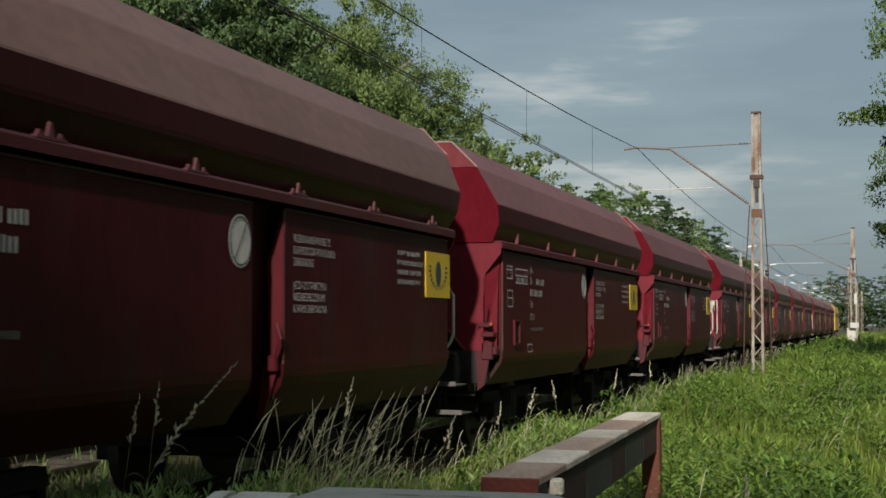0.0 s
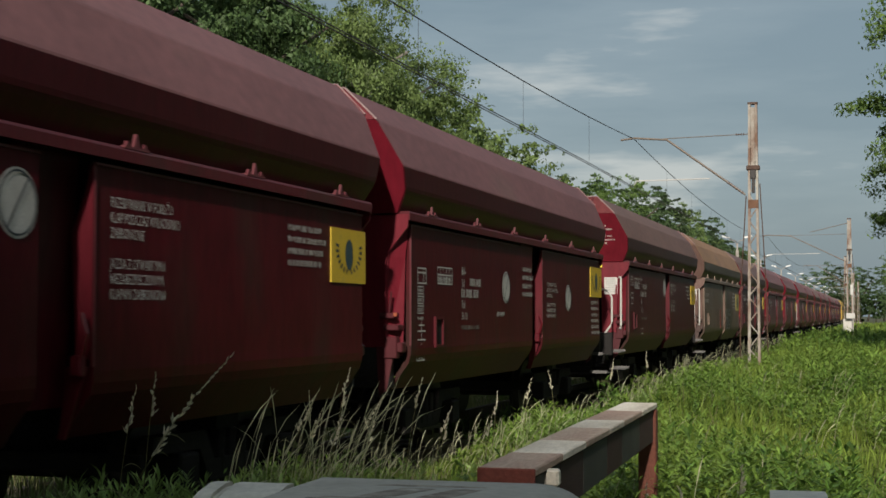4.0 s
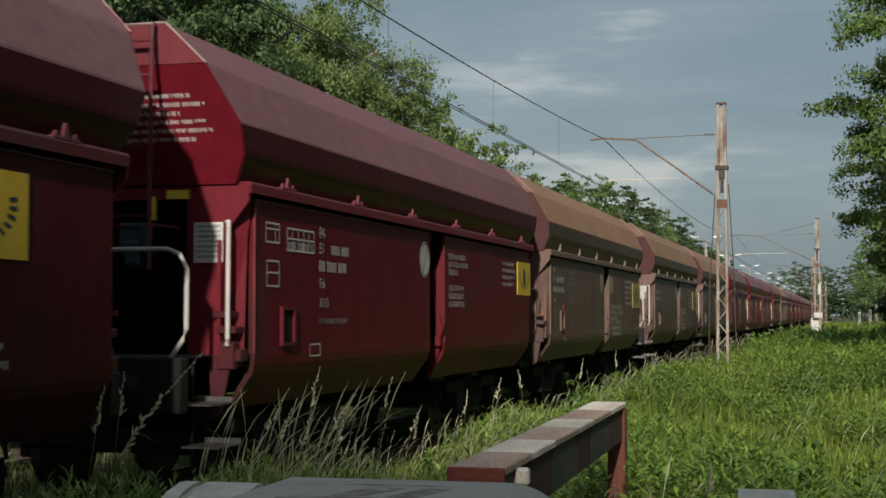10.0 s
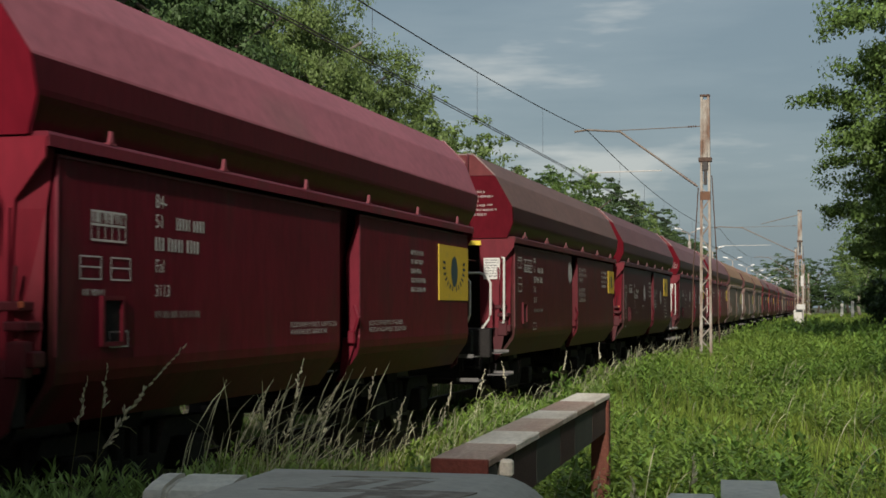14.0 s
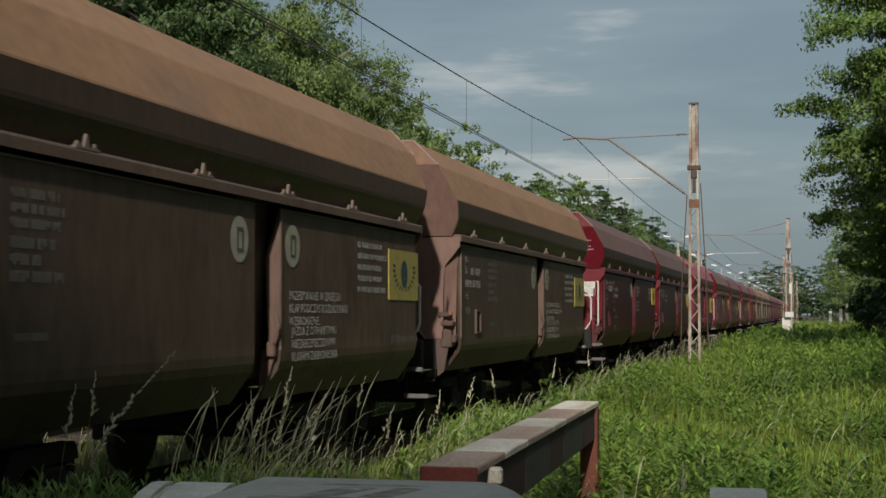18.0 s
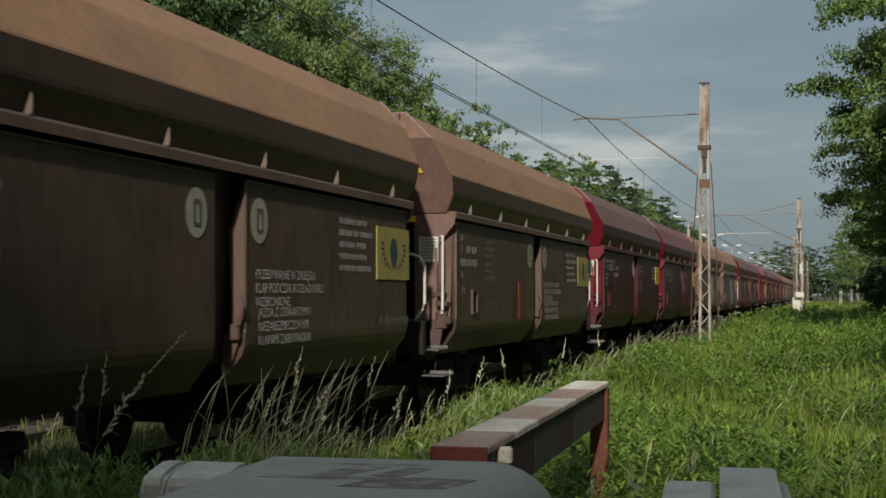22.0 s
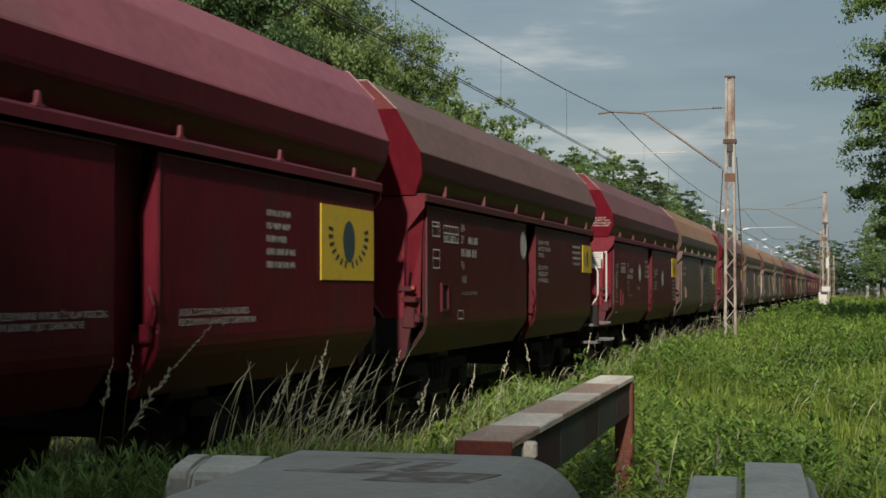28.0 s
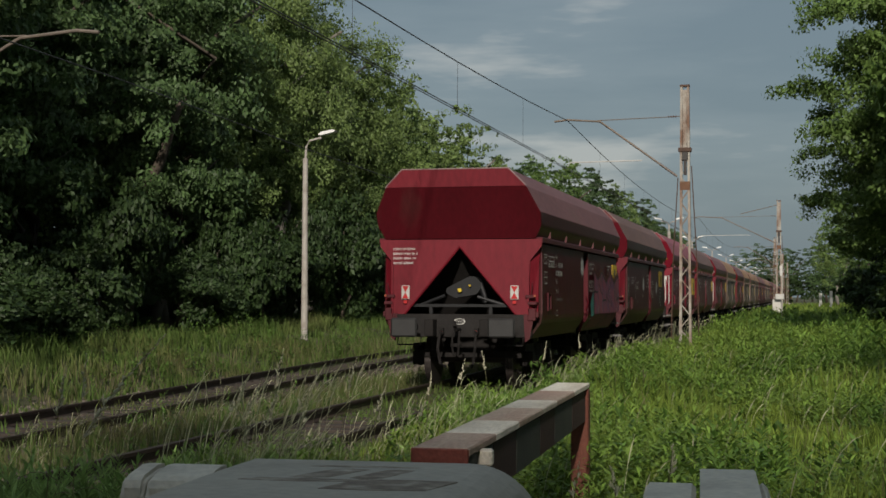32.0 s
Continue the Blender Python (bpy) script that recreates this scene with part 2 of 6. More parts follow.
# ---- the train ----
WAGON = 12.54
BODY = 10.62          # length of a wagon's body, from its rear ledge corner
BIN = [(0.97, 3.85), (1.28, 3.54), (1.5, 3.1), (1.49, 2.86), (1.38, 2.64)]
DOOR = [(1.445, 2.525), (1.453, 1.34), (1.456, 1.27), (1.45, 1.2), (1.43, 1.13), (1.24, 0.86), (1.2, 0.86), (1.37, 1.13), (1.4, 1.24), (1.4, 2.525)]
LEAN = 0.393          # how far the bin's ends lean outwards for each metre of height


def end_y(z):
    return -0.03 - LEAN * (min(z, 3.54) - 2.64) - max(0.0, z - 3.54) * 0.16


def bin_mesh():
    bm = bmesh.new()
    full = BIN + [(-x, z) for x, z in BIN[::-1]]
    rings = [[bm.verts.new((x, y0 + d * (end_y(z) + 0.012), z)) for x, z in full] for y0, d in ((0.0, 1), (BODY, -1))]
    k = len(full)
    for i in range(k):
        bm.faces.new((rings[0][i], rings[0][(i + 1) % k], rings[1][(i + 1) % k], rings[1][i]))
    bm.faces.new(rings[0])
    bm.faces.new(rings[1])
    bmesh.ops.recalc_face_normals(bm, faces=bm.faces)
    # rolled shoulder and softened folds
    long = [e for e in bm.edges if abs(e.verts[0].co.y - e.verts[1].co.y) > 5 and e.verts[0].co.z > 2.7]
    bmesh.ops.bevel(bm, geom=long, offset=0.014, segments=1, affect="EDGES")
    return bm


def skirt_mesh(s):
    """The lower flank of the bin, which stays free of dust."""
    bm = bmesh.new()
    run = [(1.5, 3.09), (1.492, 2.9), (1.486, 2.862), (1.472, 2.82), (1.428, 2.732), (1.382, 2.645)]
    outer = [(s * (x + 0.006), z) for x, z in run]
    inner = [(s * (x - 0.004), z) for x, z in run[::-1]]
    prism(bm, outer + inner, "y", 0.0, BODY)
    for v in bm.verts:
        v.co.y += (1 if v.co.y < 1 else -1) * (end_y(v.co.z) + 0.006)
    return bm


def end_mesh():
    """The leaning plate that closes the bin, with a welded rim."""
    bm = bmesh.new()
    ring = [(x, z) for x, z in BIN[1:]]
    ring = ring + [(-x, z) for x, z in ring[::-1]]
    prism(bm, [(x * 0.997, z) for x, z in ring], "y", -0.01, 0.012)
    for v in bm.verts:
        v.co.y += end_y(v.co.z)
    return bm


def end_slope_mesh():
    """The upper plate of an end, with the lip under it."""
    bm = bmesh.new()
    prism(bm, [(-1.28, 3.545), (1.28, 3.545), (0.97, 3.855), (-0.97, 3.855)], "y", -0.014, 0.012)
    for v in bm.verts:
        v.co.y += end_y(v.co.z)
    return bm


def end_rim_mesh():
    """The welded edge round the upper plate of an end."""
    bm = bmesh.new()
    for a, b in (((-1.28, 3.545), (-0.97, 3.855)), ((1.28, 3.545), (0.97, 3.855)), ((-0.97, 3.858), (0.97, 3.858))):
        tube(bm, [(x, end_y(z) - 0.012, z) for x, z in (a, b)], 0.011, 5)
    return bm


def end_panel_mesh(s, kind):
    bm = bmesh.new()
    inner = [(0, 2.5), (s * 1.02, 1.29)] if kind == "N" else [(0, 2.53), (s * 0.96, 2.53), (s * 0.98, 1.29)]
    prism(bm, [(s * 1.49, 2.63), (0, 2.63), *inner, (s * 1.24, 1.29), (s * 1.28, 2.25), (s * 1.48, 2.5)], "y", -0.015, 0.015)
    # flange along the opening and along the outer edge
    tube(bm, [(x, -0.02, z) for x, z in inner], 0.018 if kind == "N" else 0.008, 4)
    box(bm, *(sorted((s * 1.235, s * 1.265))), -0.05, 0.1, 1.29, 2.2)
    return bm


def corner_mesh(s):
    """The slanting plate between an end panel and the flap, wider towards its top."""
    bm = bmesh.new()
    rows = ((1.2, 1.24, 1.4, 0.1), (2.2, 1.262, 1.41, 0.13), (2.5, 1.3, 1.43, 0.17), (2.6, 1.31, 1.44, 0.18))
    loops = []
    for z, x0, x1, d in rows:
        loops.append([bm.verts.new(p) for p in ((s * x0, 0.016, z), (s * x1, d, z), (s * (x1 - 0.02), d + 0.012, z), (s * (x0 - 0.02), 0.03, z))])
    for a, b in zip(loops, loops[1:]):
        for k in range(4):
            bm.faces.new((a[k], a[(k + 1) % 4], b[(k + 1) % 4], b[k]))
    bm.faces.new(loops[0])
    bm.faces.new(loops[-1])
    bmesh.ops.recalc_face_normals(bm, faces=bm.faces)
    return bm


def ledge_mesh(s):
    bm = bmesh.new()
    prism(bm, [(s * 1.3, 2.66), (s * 1.49, 2.66), (s * 1.5, 2.64), (s * 1.5, 2.57), (s * 1.47, 2.57), (s * 1.46, 2.6), (s * 1.3, 2.6)], "y", 0.0, BODY)
    return bm


def bracket_mesh(kind):
    """Small upright gussets on the ledge."""
    bm = bmesh.new()
    if kind == "stub":
        prism(bm, [(-0.03, 2.66), (0.03, 2.66), (0.01, 2.75), (-0.01, 2.75)], "x", 1.465, 1.49)
        box(bm, 1.455, 1.497, -0.05, 0.05, 2.655, 2.672)
    elif kind == "spike":
        prism(bm, [(1.45, 2.66), (1.5, 2.66), (1.505, 2.7), (1.502, 2.79), (1.495, 2.79)], "y", -0.008, 0.008)
        box(bm, 1.45, 1.497, -0.028, 0.028, 2.655, 2.668)
    else:
        for y, h in ((0, 0.1), (0.11, 0.045), (-0.11, 0.045)):
            prism(bm, [(y - 0.04, 2.66), (y + 0.04, 2.66), (y + 0.008, 2.66 + h), (y - 0.008, 2.66 + h)], "x", 1.47, 1.492)
        box(bm, 1.46, 1.498, -0.16, 0.16, 2.655, 2.672)
    return bm


def door_mesh(s, y0, y1):
    """A pressed flap: flat above, rounded over into the lip that leans inwards below."""
    bm = bmesh.new()
    prism(bm, [(s * x, z) for x, z in DOOR], "y", y0, y1)
    return bm


def door_rim_mesh(s, y0, y1):
    """The folded edge along the top and down the rear side of a flap; its paler colour stands for a highlight."""
    bm = bmesh.new()
    prism(bm, [(s * 1.43, 2.54), (s * 1.456, 2.54), (s * 1.456, 2.524), (s * 1.43, 2.524)], "y", y0 - 0.006, y1)
    prism(bm, [(s * 1.435, 2.524), (s * 1.455, 2.524), (s * 1.462, 1.3), (s * 1.44, 1.3)], "y", y0 - 0.008, y0 + 0.008)
    return bm


def recess_mesh(s, seam):
    """The body's own wall, seen in the gap between the flaps."""
    bm = bmesh.new()
    prism(bm, [(s * 1.3, 2.6), (s * 1.27, 2.6), (s * 1.2, 1.05), (s * 1.23, 1.05)], "y", 5.06 + seam, 5.78 + seam)
    return bm


def door_x(z):
    return 1.445 + (2.525 - z) * 0.008 / 1.185 if z > 1.25 else 1.43 - (1.13 - z) * 0.19 / 0.27


def lock_mesh(s):
    bm = bmesh.new()
    for z0, z1, x0, x1, y0, y1 in ((1.58, 1.64, 1.2, 1.36, -0.06, 0.12), (1.46, 1.52, 1.24, 1.4, -0.06, 0.14), (1.18, 1.4, 1.24, 1.38, -0.05, 0.06), (1.24, 1.34, 1.36, 1.43, -0.02, 0.12)):
        box(bm, *sorted((s * x0, s * x1)), y0, y1, z0, z1, bevel=0.01)
    prism(bm, [(s * 1.16, 1.3), (s * 1.36, 1.3), (s * 1.27, 0.86), (s * 1.19, 0.8)], "y", -0.03, 0.0)
    tube(bm, [(s * 1.3, -0.05, 1.62), (s * 1.33, -0.07, 1.85)], 0.012, 6)
    return bm


def mid_post_mesh(s, seam):
    bm = bmesh.new()
    prism(bm, [(s * 1.44, 2.515), (s * 1.452, 2.515), (s * 1.458, 1.34), (s * 1.345, 1.36), (s * 1.31, 2.1)], "y", 5.695, 5.712)
    prism(bm, [(s * 1.3, 1.3), (s * 1.44, 1.3), (s * 1.3, 0.86), (s * 1.26, 0.86)], "y", 5.66, 5.69)
    box(bm, *sorted((s * 1.36, s * 1.44)), 5.6, 5.67, 1.24, 1.37, bevel=0.012)
    tube(bm, [(s * 1.44, 5.6, 1.36), (s * 1.48, 5.6, 1.5), (s * 1.43, 5.62, 1.62)], 0.016, 6)
    bmesh.ops.translate(bm, verts=bm.verts, vec=(0, seam, 0))
    return bm


def core_mesh():
    """The sloping hopper inside."""
    bm = bmesh.new()
    a, b = BODY, 2.6
    prism(bm, [(0.12, b), (a - 0.12, b), (a - 1.4, 1.1), (a - 1.5, 0.95), (1.5, 0.95), (1.4, 1.1)], "x", -1.0, 1.0)
    for v in bm.verts:
        if v.co.z > 2:
            v.co.x *= 1.28
    return bm


def sill_mesh():
    return boxes((-0.08, 0.08, -0.3, BODY + 0.3, 0.9, 1.2), bevel=0.01)


def headstock_mesh():
    bm = boxes((-1.3, 1.3, -0.33, -0.19, 0.88, 1.29), bevel=0.012)
    box(bm, -1.2, 1.2, -0.2, 0.0, 1.22, 1.28)
    for x in (-1.05, -0.7, -0.3, 0.3, 0.7, 1.05):
        box(bm, x - 0.025, x + 0.025, -0.345, -0.33, 0.95, 1.0)
    return bm


def buffer_mesh():
    bm = bmesh.new()
    tube(bm, [(0, -0.33, 0), (0, -0.55, 0)], 0.11, 14)
    tube(bm, [(0, -0.55, 0), (0, -0.86, 0)], 0.075, 14)
    return bm


def buffer_head_mesh():
    return boxes((-0.24, 0.24, -0.92, -0.86, -0.17, 0.17), bevel=0.03)


def hook_mesh():
    bm = bmesh.new()
    tube(bm, [(0, -0.33, 1.02), (0, -0.62, 1.02), (0, -0.72, 1.1), (0, -0.66, 1.16)], 0.035, 8)
    for s in (-1, 1):
        tube(bm, [(s * 0.06, -0.6, 1.0), (s * 0.06, -0.66, 0.75), (s * 0.04, -0.6, 0.55)], 0.02, 6)
    box(bm, -0.09, 0.09, -0.63, -0.57, 0.72, 0.78)
    return bm


def hose_mesh(s):
    bm = bmesh.new()
    tube(bm, [(s * 0.32, -0.34, 0.98), (s * 0.33, -0.5, 0.92), (s * 0.34, -0.58, 0.7), (s * 0.3, -0.55, 0.42), (s * 0.24, -0.42, 0.36)], 0.028, 8)
    box(bm, s * 0.32 - 0.04, s * 0.32 + 0.04, -0.42, -0.33, 0.93, 1.05, bevel=0.01)
    return bm


def bogie_mesh():
    bm = bmesh.new()
    for s in (-1, 1):
        prism(bm, [(-1.35, 0.62), (-1.3, 0.74), (-0.5, 0.74), (-0.35, 0.5), (0.35, 0.5), (0.5, 0.74), (1.3, 0.74), (1.35, 0.62), (0.6, 0.6), (0.42, 0.34), (-0.42, 0.34), (-0.6, 0.6)], "x", s * 1.0 - 0.06, s * 1.0 + 0.06)
        for y in (-0.9, 0.9):
            box(bm, s * 1.02 - 0.12, s * 1.02 + 0.12, y - 0.15, y + 0.15, 0.33, 0.6, bevel=0.02)
        for y in (-0.2, 0, 0.2):
            tube(bm, [(s * 1.0, y, 0.4), (s * 1.0, y, 0.72)], 0.07, 8)
    box(bm, -1.0, 1.0, -0.2, 0.2, 0.5, 0.82)
    for y in (-1.35, 1.35):
        box(bm, -1.0, 1.0, y - 0.05, y + 0.05, 0.5, 0.62)
    return bm


def wheelset_mesh():
    bm = bmesh.new()
    tube(bm, [(-1.0, 0, 0), (1.0, 0, 0)], 0.08, 10)
    for s in (-1, 1):
        tube(bm, [(s * 0.70, 0, 0), (s * 0.73, 0, 0)], 0.49, 24)
        tube(bm, [(s * 0.73, 0, 0), (s * 0.83, 0, 0)], 0.46, 24)
        for k in range(6):
            a = k * math.pi / 3
            box(bm, s * 0.86 - 0.03, s * 0.86 + 0.03, 0.28 * math.cos(a) - 0.03, 0.28 * math.cos(a) + 0.03, 0.28 * math.sin(a) - 0.03, 0.28 * math.sin(a) + 0.03)
    return bm


def ladder_mesh():
    bm = bmesh.new()
    for x in (0.51, 0.89):
        tube(bm, [(x, -0.53, 1.95), (x, -0.53, 3.72), (x, -0.52, 3.82), (x, -0.48, 3.845)], 0.017, 6)
    for k in range(2, 9):
        box(bm, 0.51, 0.89, -0.55, -0.51, 1.545 + 0.27 * k, 1.562 + 0.27 * k)
    for x in (0.51, 0.89):
        for z in (2.3, 3.2):
            tube(bm, [(x, -0.53, z), (x, max(-0.45, end_y(z)) if z > 2.64 else 0.0, z)], 0.012, 6)
    return bm


def platform_mesh():
    return boxes((-1.2, 1.2, -0.78, 0.02, 1.28, 1.295))


def tread_mesh(s, z, out):
    """A thin worn tread with a raised rear lip."""
    bm = bmesh.new()
    a, b = sorted((s * (out - 0.3), s * out))
    prism(bm, [(-0.62, z), (-0.2, z), (-0.2, z + 0.05), (-0.212, z + 0.05), (-0.212, z + 0.014), (-0.62, z + 0.014)], "x", a, b)
    return bm


def hanger_mesh(s):
    return tubes([(s * 1.2, -0.4, 1.28), (s * 1.2, -0.4, 0.62), (s * 1.42, -0.4, 0.615)], r=0.012, seg=6)


def grab_mesh(s):
    return tubes([(s * 1.3, -0.02, 2.34), (s * 1.34, -0.08, 2.34), (s * 1.35, -0.1, 2.3), (s * 1.35, -0.1, 1.42), (s * 1.34, -0.08, 1.38), (s * 1.3, -0.02, 1.37)], r=0.018)


def platform_rail_mesh(s):
    return tubes([(s * 0.62, -0.68, 2.1), (s * 1.12, -0.68, 2.1), (s * 1.22, -0.68, 2.06), (s * 1.28, -0.68, 1.95), (s * 1.28, -0.68, 1.5), (s * 1.25, -0.68, 1.42), (s * 1.12, -0.68, 1.24), (s * 1.1, -0.68, 1.16), (s * 1.1, -0.68, 0.92), (s * 1.1, -0.33, 0.92)], r=0.018)


def step_mesh(s):
    return tubes([(s * 1.15, -0.3, 0.88), (s * 1.15, -0.34, 0.74), (s * 0.72, -0.34, 0.74), (s * 0.72, -0.3, 0.88)], r=0.016, seg=6)


# -- markings --
def side_at(y, z, lift=0.006):
    """The pose on a wagon's right flank, with x along the wagon and y up."""
    tilt = math.degrees(math.atan2(0.008, 1.185))
    return pose(door_x(z) + lift, y, z, 0, 0, 0) @ pose(0, 0, 0, 90, 0, 90) @ pose(0, 0, 0, -tilt, 0, 0)


def end_at(x, z, y=-0.014):
    return pose(x, y, z, 90, 0, 0)


def lean_at(x, z, lift=0.016):
    """The pose on the leaning plate of a bin's end."""
    return pose(x, end_y(z), z, 90 + math.degrees(math.atan(LEAN)), 0, 0) @ pose(0, 0, lift)


def writing(key, text, size):
    if key not in MESHES:
        cu = bpy.data.curves.new(key, "FONT")
        cu.body, cu.size, cu.resolution_u, cu.space_line = text, size, 2, 1.0
        ob = new(key, cu)
        bpy.context.view_layer.update()
        me = bpy.data.meshes.new_from_object(ob.evaluated_get(bpy.context.evaluated_depsgraph_get()))
        bpy.data.objects.remove(ob)
        me.materials.clear()
        me.materials.append(white_paint())
        MESHES[key] = me
    return MESHES[key]


def bars_mesh(rows, h, gap, seed):
    """Lines of writing that cannot be read: upright bars of letter size, in words."""
    r = random.Random(seed)
    bm = bmesh.new()
    for i, width in enumerate(rows):
        x, y = 0.0, -i * (h + gap)
        left = r.randint(3, 8)
        while x < width:
            w = h * r.uniform(0.2, 0.36)
            lo, hi = y, y + h * r.uniform(0.9, 1.0)
            if r.random() < 0.5:
                lo = y + h * r.choice((0.0, 0.0, 0.3))
            bm.faces.new([bm.verts.new(p) for p in ((x, lo, 0), (x + w, lo, 0), (x + w, hi, 0), (x, hi, 0))])
            x += w + h * 0.26
            left -= 1
            if not left:
                x, left = x + h * 0.4, r.randint(2, 8)
    return bm


def frame_mesh(w, h, t, cross=()):
    bm = bmesh.new()
    def q(x0, y0, x1, y1):
        bm.faces.new([bm.verts.new(p) for p in ((x0, y0, 0), (x1, y0, 0), (x1, y1, 0), (x0, y1, 0))])
    q(0, 0, w, t), q(0, h - t, w, h), q(0, t, t, h - t), q(w - t, t, w, h - t)
    for kind, v in cross:
        if kind == "h":
            q(t, v, w - t, v + t)
        else:
            q(v, t, v + t, h - t)
    return bm


def disc_mesh(r, slash, ring=False):
    bm = bmesh.new()
    n = 28
    pts = [(r * math.cos(2 * math.pi * k / n), r * math.sin(2 * math.pi * k / n)) for k in range(n)]
    if ring:
        inner = [(x * 0.78, y * 0.78) for x, y in pts]
        a = [bm.verts.new((x, y, 0)) for x, y in pts]
        b = [bm.verts.new((x, y, 0)) for x, y in inner]
        for k in range(n):
            bm.faces.new((a[k], a[(k + 1) % n], b[(k + 1) % n], b[k]))
    else:
        bm.faces.new([bm.verts.new((x, y, 0)) for x, y in pts])
    return bm


def slash_mesh(r):
    bm = bmesh.new()
    n = 28
    for k in range(n):
        a, b = 2 * math.pi * k / n, 2 * math.pi * (k + 1) / n
        bm.faces.new([bm.verts.new((r * f * math.cos(t), r * f * math.sin(t), 0)) for f, t in ((0.86, a), (0.93, a), (0.93, b), (0.86, b))])
    c, s = math.cos(radians(55)), math.sin(radians(55))
    d = r * 0.035
    bm.faces.new([bm.verts.new(p) for p in ((c * r * 0.86 + s * d, s * r * 0.86 - c * d, 0), (c * r * 0.86 - s * d, s * r * 0.86 + c * d, 0), (-c * r * 0.86 - s * d, -s * r * 0.86 + c * d, 0), (-c * r * 0.86 + s * d, -s * r * 0.86 - c * d, 0))])
    return bm


def emblem_mesh():
    """A dark upright oval between two garlands."""
    bm = bmesh.new()
    n = 24
    bm.faces.new([bm.verts.new((0.6 + 0.135 * math.cos(2 * math.pi * k / n), 0.37 + 0.2 * math.sin(2 * math.pi * k / n), 0)) for k in range(n)])
    return bm


def garland_mesh():
    """A short row of strokes on each side, rising outwards."""
    bm = bmesh.new()
    for s in (-1, 1):
        for k in range(7):
            a = radians(-78 + 15 * k) if s > 0 else radians(258 - 15 * k)
            c, si = math.cos(a), math.sin(a)
            wide = 0.43 + 0.006 * k
            x0, y0, x1, y1 = 0.6 + c * wide * 0.78, 0.42 + si * 0.31 * 0.78, 0.6 + c * wide, 0.42 + si * 0.31
            px, py = -si * 0.017, c * 0.017
            bm.faces.new([bm.verts.new(p) for p in ((x0 + px, y0 + py, 0), (x0 - px, y0 - py, 0), (x1 - px, y1 - py, 0), (x1 + px, y1 + py, 0))])
    return bm


def mark(key, make, parent, at, material=None, label="", name="lettering"):
    ob = shared(key, make, material or white_paint(), name, parent, label, at)
    return tagged(ob, kind="stuff") if name in ("lettering", "emblem") else ob


def yellow():
    return mat("yellow_sign", (0.62, 0.42, 0.03), 0.6, 0.15, 4, 40, dirt=(0.3, 0.24, 0.08), dirt_at=0.66)


def sign_ink():
    return mat("dark_sign_ink", (0.025, 0.035, 0.045), 0.6, 0.2, 6, 50)


def pale_yellow():
    return mat("faded_yellow_sign", (0.36, 0.3, 0.075), 0.65, 0.2, 4, 40, dirt=(0.2, 0.17, 0.08), dirt_at=0.6)


WARN_1 = "PRZEBYWANIE W ZASIĘGU\nKLAP PODCZAS ROZŁADUNKU\nWZBRONIONE."
WARN_3 = "PRZEBYWANIE W POBLIŻU\nKLAP PODCZAS WYŁADUNKU\nZABRONIONE"
WARN_2 = "JAZDA Z OTWARTYMI I\nNIEZABEZPIECZONYMI\nKLAPAMI ZABRONIONA"


def write_on(key, text, size, parent, at):
    ob = new("lettering", writing(key, text, size))
    ob.parent, ob.matrix_basis = parent, at
    return tagged(ob, kind="stuff")


